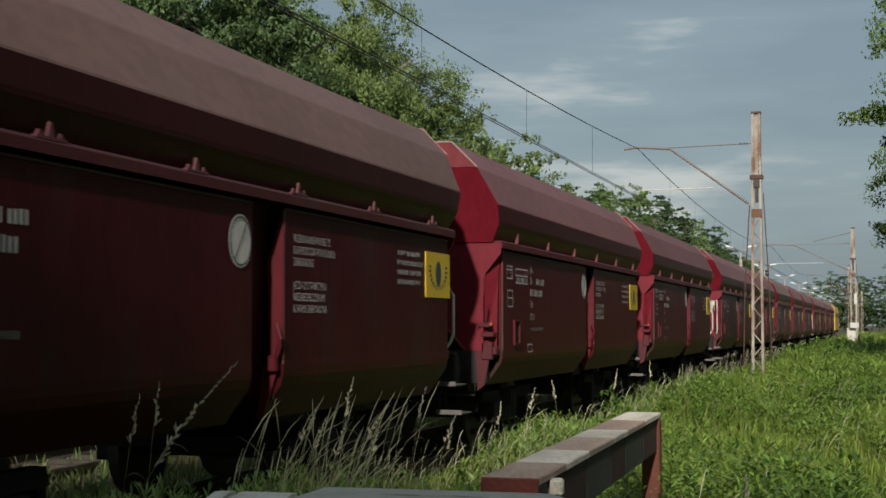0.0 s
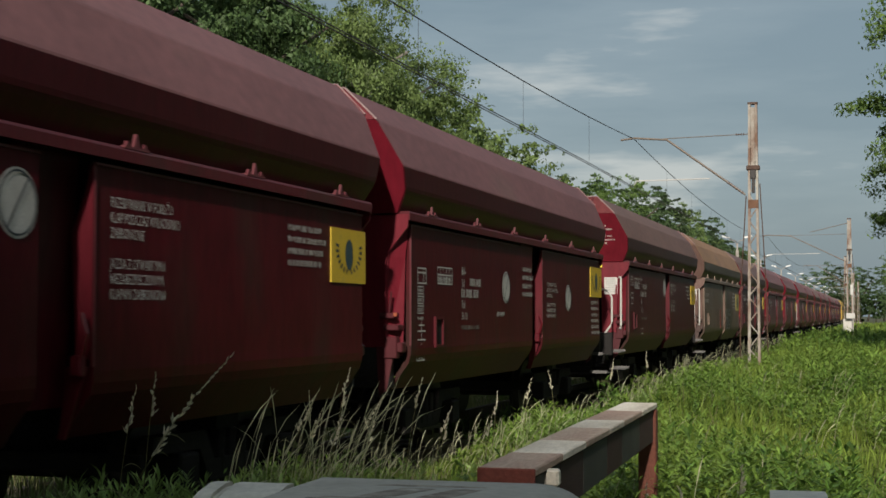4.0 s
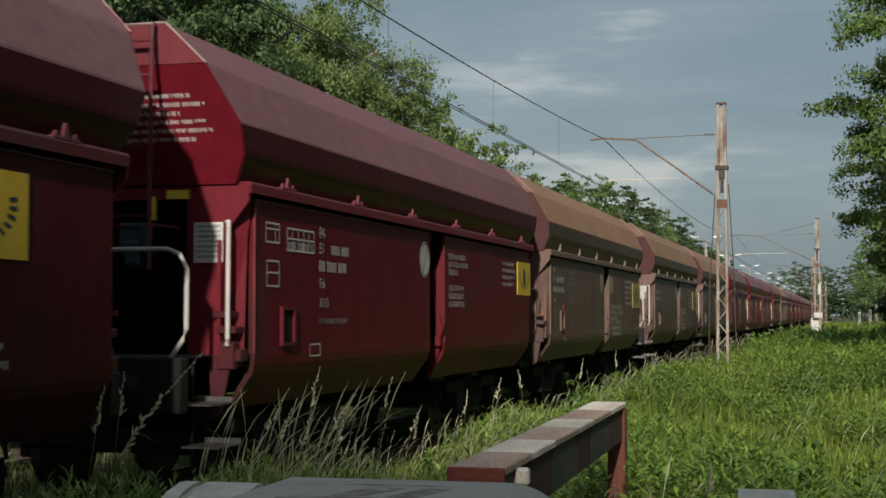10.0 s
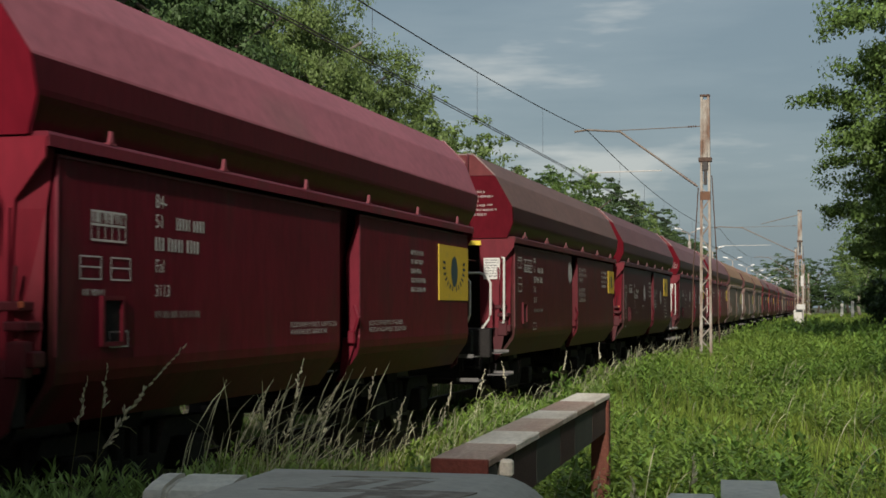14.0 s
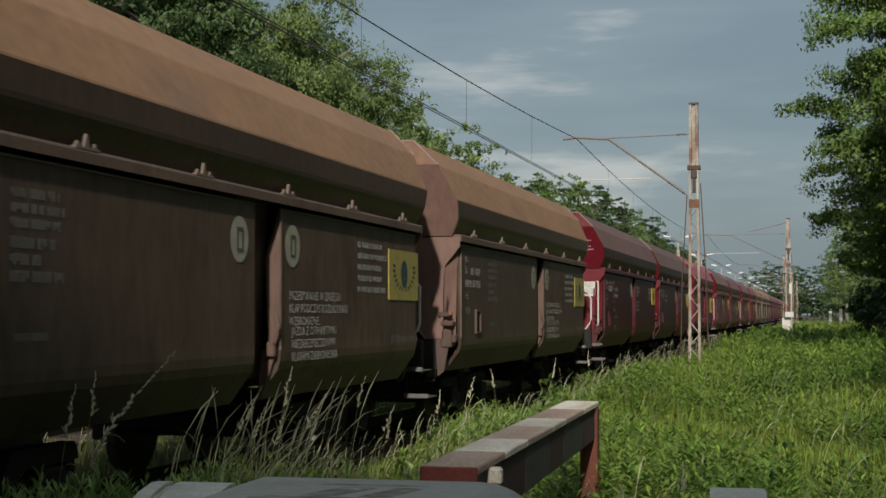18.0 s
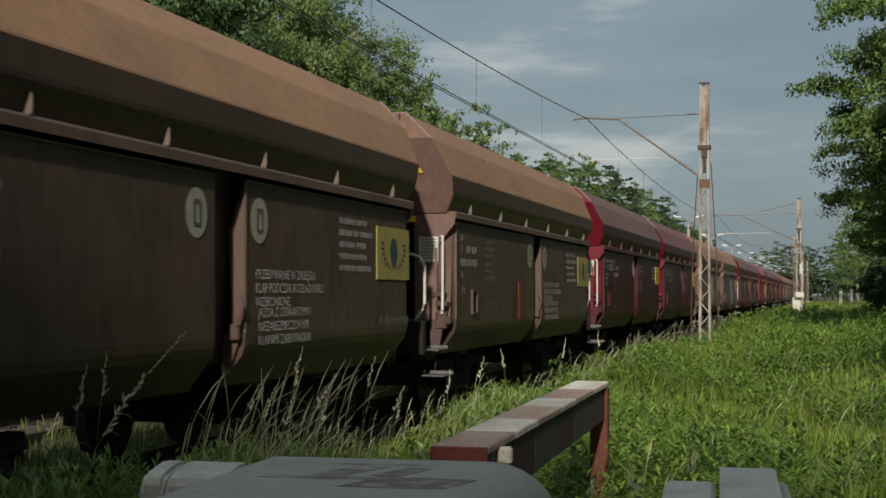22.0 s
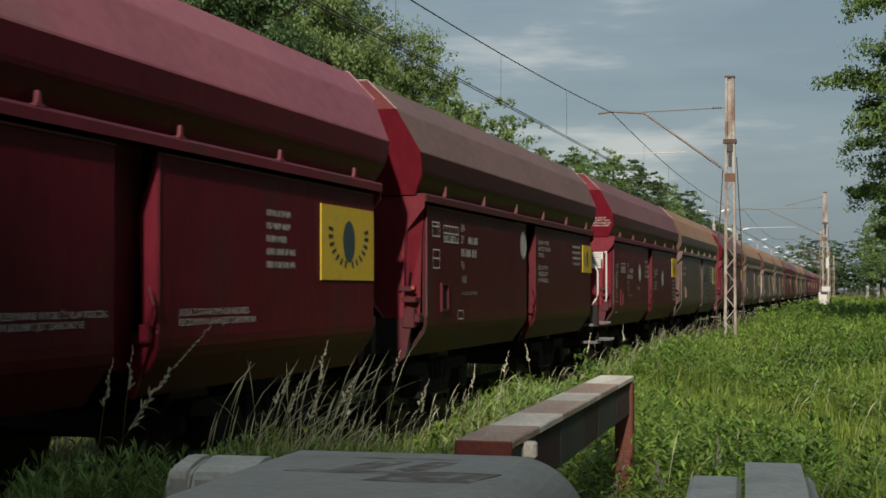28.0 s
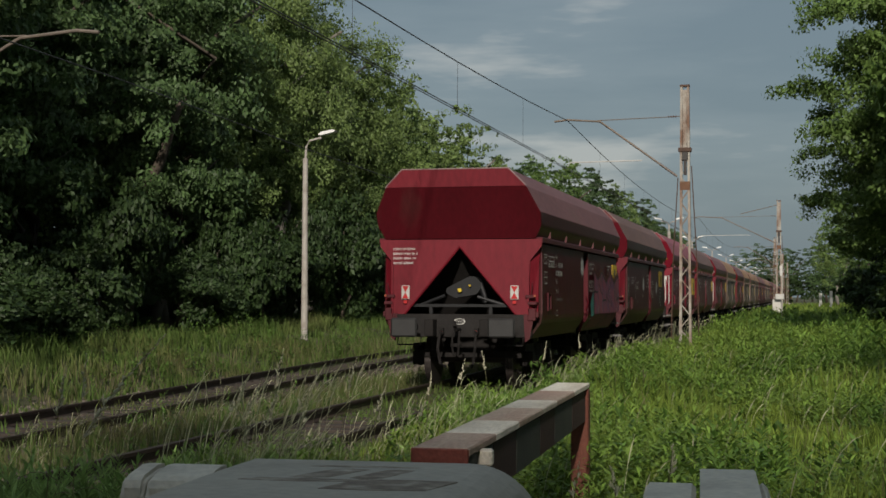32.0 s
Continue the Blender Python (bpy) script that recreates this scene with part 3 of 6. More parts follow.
def side_marks(style, tone, first, second, seam):
    """Markings on the two doors of the right flank; seam: how far the gap between the doors stands forward."""
    def spot(y, z, lift=0.006):
        near = min(1, max(0, (y - 1.5) / 2.5)) if y < 5.9 else min(1, max(0, (9.3 - y) / 3.2))
        return side_at(y + seam * near, z, lift)
    slim = Matrix.Diagonal((0.7, 1, 1, 1))
    yl = pale_yellow() if tone == "brown" else yellow()
    y0, z0, sw, sh = {"brown": (9.4, 1.77, 1.18, 0.56), "C": (9.02, 1.69, 1.44, 0.68), "A": (9.7, 1.9, 0.86, 0.48), "B": (9.68, 1.92, 0.98, 0.5), "D": (8.5, 1.92, 0.98, 0.5)}["brown" if tone == "brown" else style]
    fit = Matrix.Diagonal((sw / 1.2, sh / 0.7, 1, 1))
    mark("sign_" + yl.name, lambda: boxes((0, 1.2, 0, 0.7, -0.006, 0.004)), second, spot(y0, z0) @ fit, yl, "yellow sign with a dark oval emblem", "sign")
    mark("emblem", emblem_mesh, second, spot(y0, z0, 0.013) @ fit, mat("blue_green_emblem", (0.03, 0.06, 0.07), 0.6, 0.2, 5, 50), name="emblem")
    mark("garland", garland_mesh, second, spot(y0, z0, 0.013) @ fit, sign_ink(), name="emblem")
    faint = mat("faint_marking", (0.2, 0.19, 0.17), 0.7, 0.3, 5, 60)
    if tone == "brown":
        write_on("n84", "84-\n51", 0.15, first, spot(0.4, 2.3))
        mark("no_b", lambda: bars_mesh([0.6], 0.1, 0.06, 3), first, spot(0.72, 2.15))
        mark("no_b2", lambda: bars_mesh([0.85], 0.1, 0.06, 5), first, spot(0.4, 1.98))
        write_on("fal", "Fal", 0.14, first, spot(0.42, 1.82))
        write_on("n3113", "3113", 0.13, first, spot(0.42, 1.62))
        mark("tab_b", lambda: bars_mesh([0.55, 0.6, 0.55], 0.06, 0.03, 9), first, spot(1.75, 2.3), faint)
        mark("tab_c", lambda: bars_mesh([0.5, 0.35, 0.6], 0.07, 0.03, 10), first, spot(1.75, 2.0), faint)
        mark("tab_d", lambda: bars_mesh([0.35], 0.05, 0.03, 12), first, spot(1.8, 1.45), faint)
        for door, yy in ((first, 4.78), (second, 6.0)):
            mark("disc_b", lambda: disc_mesh(0.19, False), door, spot(yy, 2.22), mat("faded_pale_marking", (0.32, 0.31, 0.24), 0.7, 0.3, 6, 60), name="disc")
            mark("disc_br", lambda: frame_mesh(0.13, 0.2, 0.025), door, spot(yy - 0.06, 2.12, 0.011), mat("dull_brown", (0.1, 0.08, 0.06), 0.7, 0.3, 6, 60), name="disc")
        write_on("warn1b", WARN_1, 0.115, second, spot(5.92, 1.74))
        write_on("warn2b", WARN_2, 0.115, second, spot(5.98, 1.42))
        mark("addr", lambda: bars_mesh([0.85, 1.0, 0.8, 0.85, 0.95], 0.06, 0.055, 21), second, spot(8.15, 2.3))
        mark("low_r", lambda: bars_mesh([0.3], 0.09, 0.05, 31), second, spot(9.5, 1.3), faint)
        mark("low_r2", lambda: bars_mesh([0.8], 0.07, 0.05, 32), second, spot(9.75, 1.3), faint)
        return
    low = style in "BD"
    num, top = (1.95, 2.07) if low else (1.63 if style == "A" else 1.5, 2.3)
    write_on("n84", "84-\n51", 0.12 if low else 0.14, first, spot(num, top))
    mark("no_r", lambda: bars_mesh([0.5], 0.09, 0.1, 13), first, spot(num + 0.3, top - (0.115 if low else 0.14)))
    mark("no_r2", lambda: bars_mesh([0.72], 0.1, 0.1, 14), first, spot(num, top - (0.25 if low else 0.3)))
    write_on("fal", "Fal", 0.11 if low else 0.13, first, spot(num, top - 0.45 + 0.075 * low))
    write_on("n3113", "3113", 0.1 if low else 0.12, first, spot(num, top - 0.62 + 0.115 * low))
    if style == "C":
        small = Matrix.Diagonal((0.72, 1, 1, 1))
        mark("table", lambda: frame_mesh(0.65, 0.2, 0.014, (("h", 0.1), ("v", 0.12), ("v", 0.25), ("v", 0.38), ("v", 0.51))), first, spot(0.6, 2.03) @ small)
        mark("table2", lambda: bars_mesh([0.56], 0.07, 0.02, 77), first, spot(0.62, 2.15) @ small)
        for yy in (0.46, 0.86):
            mark("load", lambda: frame_mesh(0.28, 0.22, 0.014, (("h", 0.11),)), first, spot(yy, 1.78) @ Matrix.Diagonal((1, 0.7, 1, 1)))
        mark("table2", None, first, spot(0.5, 1.68) @ Matrix.Diagonal((0.5, 0.6, 1, 1)))
        mark("weight", lambda: frame_mesh(0.26, 0.11, 0.012), first, spot(0.85, 1.34))
    else:
        mark("table", lambda: frame_mesh(0.65, 0.2, 0.014, (("h", 0.1), ("v", 0.12), ("v", 0.25), ("v", 0.38), ("v", 0.51))), first, spot(1.1 if low else 0.86, 1.95 if low else 2.15) @ (Matrix.Diagonal((0.86, 0.95, 1, 1)) if low else Matrix.Identity(4)))
        mark("table2", lambda: bars_mesh([0.56], 0.07, 0.02, 77), first, spot(1.12 if low else 0.9, 1.965 if low else 2.165))
        mark("cube", lambda: frame_mesh(0.3, 0.17, 0.014, (("v", 0.2), ("h", 0.11))), first, spot(0.4, 1.94 if low else 2.2))
        if style == "A":
            mark("load", lambda: frame_mesh(0.28, 0.22, 0.014, (("h", 0.11),)), first, spot(0.42, 1.84))
            mark("weight", lambda: frame_mesh(0.26, 0.11, 0.012), first, spot(1.24, 1.25))
        else:
            for z in (1.83, 1.73, 1.63):
                mark("stack", lambda: frame_mesh(0.2, 0.085, 0.011), first, spot(0.4, z))
                mark("stack_row", lambda: bars_mesh([0.13], 0.04, 0.02, 93), first, spot(0.43, z + 0.022))
            mark("stack_row", None, first, spot(0.4, 1.57) @ Matrix.Diagonal((1.5, 0.7, 1, 1)))
            mark("cross", lambda: strokes_mesh([[(0.0, 0.0), (0.26, 0.0)], [(0.0, 0.09), (0.26, 0.09)], [(0.13, -0.05), (0.13, 0.22)], [(0.04, 0.15), (0.22, 0.15)]], 0.014), first, spot(0.4, 1.36))
            mark("weight_low", lambda: frame_mesh(0.26, 0.13, 0.012, (("v", 0.08), ("v", 0.17))), first, spot(0.42, 1.14))
    mark("owner", lambda: bars_mesh([0.75], 0.05, 0.02, 4), first, spot(num, 1.45 if low else 1.53), faint)
    if style in "ABD":
        dy = 4.9 if style == "A" else 3.7
        mark("disc", lambda: disc_mesh(0.2, True), first, spot(dy, 2.23 if style == "A" else 1.97), name="disc")
        mark("disc_slash", lambda: slash_mesh(0.2), first, spot(dy, 2.23 if style == "A" else 1.97, 0.012), sign_ink(), name="disc")
    if style == "A":
        write_on("warn1a", WARN_3, 0.095, second, spot(5.9, 2.28) @ slim)
        write_on("warn2a", WARN_2, 0.095, second, spot(5.9, 1.9) @ slim)
        mark("addr2", lambda: bars_mesh([0.7, 0.8, 0.75, 0.7], 0.05, 0.045, 43), second, spot(8.75, 2.3))
    if style in "BD":
        back = 0.2 if style == "D" else 0.0
        write_on("warn1c", WARN_3, 0.078, second, spot(6.0 - back, 2.03) @ slim)
        write_on("warn2c", WARN_2, 0.078, second, spot(6.0 - back, 1.74) @ slim)
        mark("b_text", lambda: bars_mesh([0.5, 0.6, 0.55, 0.6], 0.06, 0.05, 44), first, spot(4.55, 2.2))
        mark("b_low", lambda: bars_mesh([0.4], 0.06, 0.05, 45), first, spot(3.3, 1.6))
        mark("disc", lambda: disc_mesh(0.2, True), second, spot(7.7 - back * 0.75, 1.88), name="disc")
        mark("disc_slash", lambda: slash_mesh(0.2), second, spot(7.7 - back * 0.75, 1.88, 0.012), sign_ink(), name="disc")
        mark("addr3", lambda: bars_mesh([0.55, 0.6, 0.5, 0.6, 0.65, 0.7], 0.055, 0.045, 46), second, spot(y0 + 0.08, 1.8))
    if style == "C":
        write_on("c_low1", "PRZEBYWANIE W POBLIŻU KLAP PODCZAS\nWYŁADUNKU JEST ZABRONIONE", 0.062, first, spot(3.82, 1.43))
        write_on("c_low2", "JAZDA Z OTWARTYMI LUB NIEZABEZ-\nPIECZONYMI KLAPAMI JEST ZABRONIONA", 0.07, second, spot(6.02, 1.42))
        mark("addr4", lambda: bars_mesh([0.5, 0.5, 0.4, 0.6, 0.6], 0.055, 0.05, 53), second, spot(7.7, 2.2))


def strokes_mesh(lines, w):
    """Flat painted strokes along lines of (along the wagon, height)."""
    bm = bmesh.new()
    for line in lines:
        for (a, b), (c, d) in zip(line, line[1:]):
            v = Vector((c - a, d - b)).normalized() * w / 2
            bm.faces.new([bm.verts.new(p) for p in ((a - v.x * 0.7 - v.y, b - v.y * 0.7 + v.x, 0), (a - v.x * 0.7 + v.y, b - v.y * 0.7 - v.x, 0), (c + v.x * 0.7 + v.y, d + v.y * 0.7 - v.x, 0), (c + v.x * 0.7 - v.y, d + v.y * 0.7 + v.x, 0))])
    return bm


def graffiti(second):
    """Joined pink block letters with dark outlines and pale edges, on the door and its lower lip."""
    pink = mat("pink_spray", (0.27, 0.04, 0.085), 0.5, 0.3, 1.7, 30, tint=(0.085, 0.04, 0.05), dirt_at=0.52)
    teal = mat("teal_spray", (0.03, 0.17, 0.155), 0.6, 0.3, 5, 40)
    black = mat("dark_spray", (0.012, 0.009, 0.012), 0.6, 0.2, 5, 40)
    pale = mat("pale_spray", (0.42, 0.37, 0.4), 0.6, 0.25, 9, 40)
    halo = mat("orange_spray", (0.11, 0.035, 0.012), 0.7, 0.5, 8, 50, tint=(0.06, 0.008, 0.01), dirt_at=0.5)
    top = [(6.24, 2.13), (6.3, 2.15), (6.82, 1.99), (6.9, 2.0), (7.42, 2.15), (7.58, 2.13), (8.13, 1.93), (8.24, 1.95), (8.72, 2.1), (8.76, 2.2), (8.86, 2.2), (9.55, 1.92), (9.66, 1.95), (10.28, 2.1), (10.44, 2.04)]

    def spray(lines, w, m, lift):
        for line in lines:
            lay(strokes_mesh([line], w), m, lift)

    def lay(bm, m, lift):
        for v in bm.verts:
            v.co.x -= 6.0
            v.co.y -= 1.24
        part("graffiti", bm, m, second).matrix_basis = side_at(6.0, 1.24, lift)
    mottled = mat("pink_and_violet_spray", (0.25, 0.038, 0.085), 0.5, 0.3, 2.6, 30, tint=(0.07, 0.028, 0.095), dirt_at=0.53, stretch=(0.8, 1.5, 1))
    for k, ((a, b), (c, d)) in enumerate(zip(top, top[1:])):
        bm = bmesh.new()
        bm.faces.new([bm.verts.new(p) for p in ((a, 1.235, 0), (c, 1.235, 0), (c, d, 0), (a, b, 0))])
        lay(bm, (pink, mottled, mottled)[k % 3], 0.009)
    spray([[(a, b + 0.04) for a, b in top]], 0.13, halo, 0.0065)
    posts = [(6.24, 1.235, 2.13), (6.86, 1.5, 1.98), (7.56, 1.235, 2.1), (8.18, 1.5, 1.92), (8.77, 1.235, 2.15), (9.6, 1.6, 1.92), (10.43, 1.3, 2.0)]
    cross = [[(6.24, 1.72), (6.86, 1.71)], [(6.94, 1.9), (7.52, 1.63)], [(7.6, 1.52), (8.18, 1.54)], [(8.22, 1.62), (8.75, 1.8)], [(8.22, 1.6), (8.75, 1.48)], [(8.8, 1.86), (9.15, 2.04)], [(8.98, 1.38), (9.02, 1.62), (9.1, 1.38)], [(9.6, 1.56), (9.8, 1.43), (9.84, 1.24)], [(9.96, 1.52), (10.32, 1.58), (10.43, 1.4)], top]
    spray([[(x, a), (x, b)] for x, a, b in posts], 0.05, black, 0.013)
    spray(cross, 0.042, black, 0.0135)
    edges = [[(x - 0.045, b - 0.1), (x - 0.04, (a + b) / 2 + 0.06), (x - 0.05, (a + b) / 2 - 0.1), (x - 0.038, a + 0.04)] for x, a, b in posts[1:]]
    edges += [[(8.95, 1.4), (8.965, 1.6), (8.97, 1.75)], [(10.3, 1.62), (10.31, 1.8), (10.32, 1.95)], [(9.9, 1.25), (9.905, 1.4)], [(10.12, 1.26), (10.105, 1.4), (10.1, 1.5)], [(6.9, 1.26), (6.93, 1.4), (6.9, 1.52)]]
    spray(edges, 0.019, pale, 0.0145)
    spray([[(5.85, 1.28), (6.15, 1.3), (6.16, 1.5)], [(5.8, 1.4), (6.1, 1.6)]], 0.2, teal, 0.008)
    spray([[(6.22, 1.26), (6.24, 1.9)]], 0.09, halo, 0.0085)
    # strip on the lower lip: pink darkened for the shade below the fold
    bm = bmesh.new()
    prism(bm, [(1.462, 1.26), (1.456, 1.2), (1.436, 1.13), (1.28, 0.908), (1.277, 0.91), (1.432, 1.132), (1.452, 1.2), (1.458, 1.26)], "y", 6.24, 10.42)
    part("graffiti", bm, mat("shaded_pink_spray", (0.21, 0.04, 0.07), 0.6, 0.4, 2.5, 30, tint=(0.1, 0.022, 0.034), dirt_at=0.52), second)


# flank colours tuned darker than the ends of the same wagon
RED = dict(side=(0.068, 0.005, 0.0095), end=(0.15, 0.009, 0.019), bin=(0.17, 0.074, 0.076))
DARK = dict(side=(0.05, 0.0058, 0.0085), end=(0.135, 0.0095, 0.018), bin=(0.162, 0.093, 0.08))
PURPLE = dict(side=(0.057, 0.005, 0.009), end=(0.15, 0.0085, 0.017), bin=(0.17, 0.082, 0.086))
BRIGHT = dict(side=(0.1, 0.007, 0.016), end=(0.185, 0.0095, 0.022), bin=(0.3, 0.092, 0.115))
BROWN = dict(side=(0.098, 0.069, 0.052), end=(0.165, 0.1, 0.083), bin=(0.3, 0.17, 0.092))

# from the train's end to its head: paint, rear end (P with platform and ladder, N plain), markings, brackets
ROLL = [(PURPLE, "N", "A", "spike"), (DARK, "N", "D", "spike"), (BRIGHT, "P", "C", "stub"), (DARK, "N", "A", "spike"), (RED, "P", "B", "crown"),
        (BROWN, "N", "A", "spike"), (PURPLE, "N", "B", "spike"), (BROWN, "N", "A", "crown"), (BROWN, "P", "A", "spike"), (BROWN, "P", "A", "spike"),
        (DARK, "P", "A", "spike"), (RED, "N", "A", "spike"), (BROWN, "N", "A", "crown"), (BROWN, "N", "A", "crown"), (DARK, "P", "A", "crown"),
        (DARK, "N", "A", "crown"), (BRIGHT, "N", "C", "stub"), (DARK, "P", "A", "crown"), (PURPLE, "N", "D", "crown"), (PURPLE, "P", "D", "crown"),
        (RED, "P", "A", "crown"), (BROWN, "N", "A", "spike"), (BROWN, "P", "A", "crown"), (BROWN, "P", "A", "crown"), (DARK, "P", "A", "crown"),
        (RED, "P", "A", "crown"), (RED, "N", "B", "crown"), (DARK, "P", "A", "crown"), (BROWN, "P", "A", "crown"), (DARK, "N", "A", "crown"),
        (RED, "N", "A", "spike"), (RED, "N", "A", "spike"), (RED, "P", "A", "crown"), (RED, "N", "B", "crown"), (DARK, "N", "A", "spike"),
        (RED, "N", "A", "crown"), (DARK, "N", "A", "crown"), (RED, "P", "B", "spike"), (DARK, "N", "A", "crown"), (RED, "N", "A", "crown"),
        (DARK, "N", "A", "crown")]
TONES = {id(RED): ("dark red", "red"), id(DARK): ("dull maroon", "red"), id(PURPLE): ("maroon", "red"), id(BRIGHT): ("bright red", "red"), id(BROWN): ("dusty brown", "brown")}
WAGONS = []
NUDGE = {3: 0.4, 6: 0.25, 16: 0.12, 21: 0.2, 19: -0.07, 29: -0.15, 18: 0.25}     # shifts along the track, fitted to the camera's view
DOOR_TONE = {18: 0.82, 20: 1.5, 17: 1.6, 27: 1.3, 28: 1.4, 21: 1.35, 22: 1.2, 11: 0.72, 10: 0.85, 3: 1.2}   # doors tuned lighter or darker than their kind
SEAM = {0: 0.0, 16: 0.3, 2: 0.25, 3: 0.12, 7: 0.56, 8: 0.2, 29: 0.3}              # where the doors meet, from 5.7 on


def set_back(i):
    """The body stands further from the buffers at the platform's end."""
    return (0.8 if ROLL[i][1] == "P" else 0.0) + NUDGE.get(i, 0.0)


def make_wagon(i):
    cols, rear, style, spikes = ROLL[i]
    look_word, tone = TONES[id(cols)]
    r = random.Random(100 + i)
    tweak = [r.uniform(0.9, 1.1) * k for k in (DOOR_TONE.get(i, 1.0), 1.0, 1.0)]
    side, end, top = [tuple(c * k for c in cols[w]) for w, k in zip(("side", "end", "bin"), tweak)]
    # some end plates: shade put in as a darker colour, purplish on the browns
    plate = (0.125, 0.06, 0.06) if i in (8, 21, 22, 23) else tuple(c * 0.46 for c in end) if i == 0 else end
    lab = f"{look_word} steel coal hopper wagon with dusty sloping bin"
    if i == 0:
        lab = "last maroon steel hopper wagon with pink graffiti door"
    elif rear == "P":
        lab = f"{look_word} steel hopper wagon with ladder and white handrails"
    w = thing("hopper_wagon", lab, "wagon", pose(TRACK_X, WAGON * i + set_back(i), 0), "wagons of the train")
    shared("bin", bin_mesh, dusty(), "bin", w, color=top, label=f"{look_word} dust-covered upper bin")
    for s in (-1, 1):
        shared(f"skirt{s}", lambda: skirt_mesh(s), skirt_paint(), "bin_skirt", w, color=tuple(a * 0.78 + b * 0.03 for a, b in zip(cols["side"], top)))
    turn = Matrix.Translation((0, BODY, 0)) @ pose(0, 0, 0, 0, 0, 180)
    for m, kind in ((Matrix.Identity(4), rear), (turn, "N" if rear == "P" else "P")):
        shift = 0.31 if kind == "N" else -0.48
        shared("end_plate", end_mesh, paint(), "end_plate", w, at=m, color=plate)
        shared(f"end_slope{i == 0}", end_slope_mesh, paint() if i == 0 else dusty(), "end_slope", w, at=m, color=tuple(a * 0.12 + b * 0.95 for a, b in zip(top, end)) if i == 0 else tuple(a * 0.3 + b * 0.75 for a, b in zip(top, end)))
        shared("end_rim", end_rim_mesh, mat("worn_pale_edge", (0.34, 0.24, 0.23), 0.6, 0.4, 9, 60, tint=(0.16, 0.07, 0.07)), "end_rim", w, "worn pale edge of the bin", at=m)
        for s in (-1, 1):
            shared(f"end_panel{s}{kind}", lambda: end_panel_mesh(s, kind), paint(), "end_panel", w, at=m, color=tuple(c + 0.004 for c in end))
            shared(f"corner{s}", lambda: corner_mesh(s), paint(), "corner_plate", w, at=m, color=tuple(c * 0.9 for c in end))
            shared(f"lock{s}", lambda: lock_mesh(s), paint(), "lock", w, at=m, color=tuple(c * 0.42 + 0.012 for c in end))
            if kind == "N":
                shared(f"marker{s}", lambda: boxes((*sorted((s * 1.35, s * 1.39)), -0.072, -0.061, 1.6, 1.64), bevel=0.004), mat("orange_marker", (0.3, 0.07, 0.03), 0.5, 0.2, 6, 50), "marker", w, "orange marker plate", at=m)
            b = shared("buffer", buffer_mesh, grime(), "buffer", w, at=m @ pose(s * 0.875, shift, 1.06))
            shared("buffer_head", buffer_head_mesh, mat("greasy_steel", (0.019, 0.0185, 0.018), 0.55, 0.4, 6, 50, 0.1), "buffer_head", b)
            shared(f"step{s}", lambda: step_mesh(s), grime(), "step", w, at=m @ pose(0, shift, 0))
            shared(f"hose{s}", lambda: hose_mesh(s), grime(), "brake_hose", w, at=m @ pose(0, shift, 0))
        shared("headstock", headstock_mesh, mat("dirty_headstock", (0.024, 0.022, 0.021), 0.8, 0.4, 3, 40, 0.2, spec=0.12), "headstock", w, at=m @ pose(0, shift, 0))
        shared("hook", hook_mesh, grime(), "coupling", w, at=m @ pose(0, shift, 0))
    doors = {}
    seam = SEAM.get(i, 0.42 if rear == "N" else 0.08)
    for s in (-1, 1):
        shared(f"ledge{s}", lambda: ledge_mesh(s), paint(), "ledge", w, color=tuple(a * 1.15 + b * 0.08 for a, b in zip(side, top)))
        for k, (a, b) in enumerate(((0.19, 5.12 + seam), (5.72 + seam, BODY - 0.12))):
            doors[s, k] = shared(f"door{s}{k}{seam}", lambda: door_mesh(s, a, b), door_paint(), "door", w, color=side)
            if s > 0:
                # rim painted paler than the door, as a highlight along its edge
                shared(f"rim{k}{seam}", lambda: door_rim_mesh(s, a, b), paint(), "door_rim", doors[s, k], color=tuple(c * 1.3 + 0.02 for c in side))
        shared(f"mid_post{s}{seam}", lambda: mid_post_mesh(s, seam), paint(), "door_post", w, color=tuple(a * 0.7 + b * 0.3 for a, b in zip(side, end)))
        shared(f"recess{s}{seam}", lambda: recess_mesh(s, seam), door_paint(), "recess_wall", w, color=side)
        flip = Matrix.Identity(4) if s > 0 else turn
        for k in range(6):
            shared("bracket_" + spikes, lambda: bracket_mesh(spikes), paint(), "bracket", w, at=flip @ pose(0, 0.8 + 1.81 * k, 0), color=tuple(min(1, c * 1.5 + 0.03) for c in side))
    h = shared("hatch", lambda: boxes((0, 0.3, 0, 0.03, -0.03, 0.03), (0, 0.03, 0.03, 0.3, -0.03, 0.03), (0.27, 0.3, 0.03, 0.3, -0.03, 0.03), (0, 0.3, 0.3, 0.33, -0.03, 0.03)), paint(), "hatch", doors[1, 0], at=side_at(0.97 if style in "BD" or tone == "brown" else 0.72, 1.27 if style in "BD" else 1.35, 0.0), color=tuple(min(1, c * 1.1) for c in side))
    shared("hatch_in", lambda: boxes((0.03, 0.27, 0.03, 0.3, -0.004, 0.006)), grime(), "hatch", doors[1, 0], at=side_at(0.97 if style in "BD" or tone == "brown" else 0.72, 1.27 if style in "BD" else 1.35, 0.0))
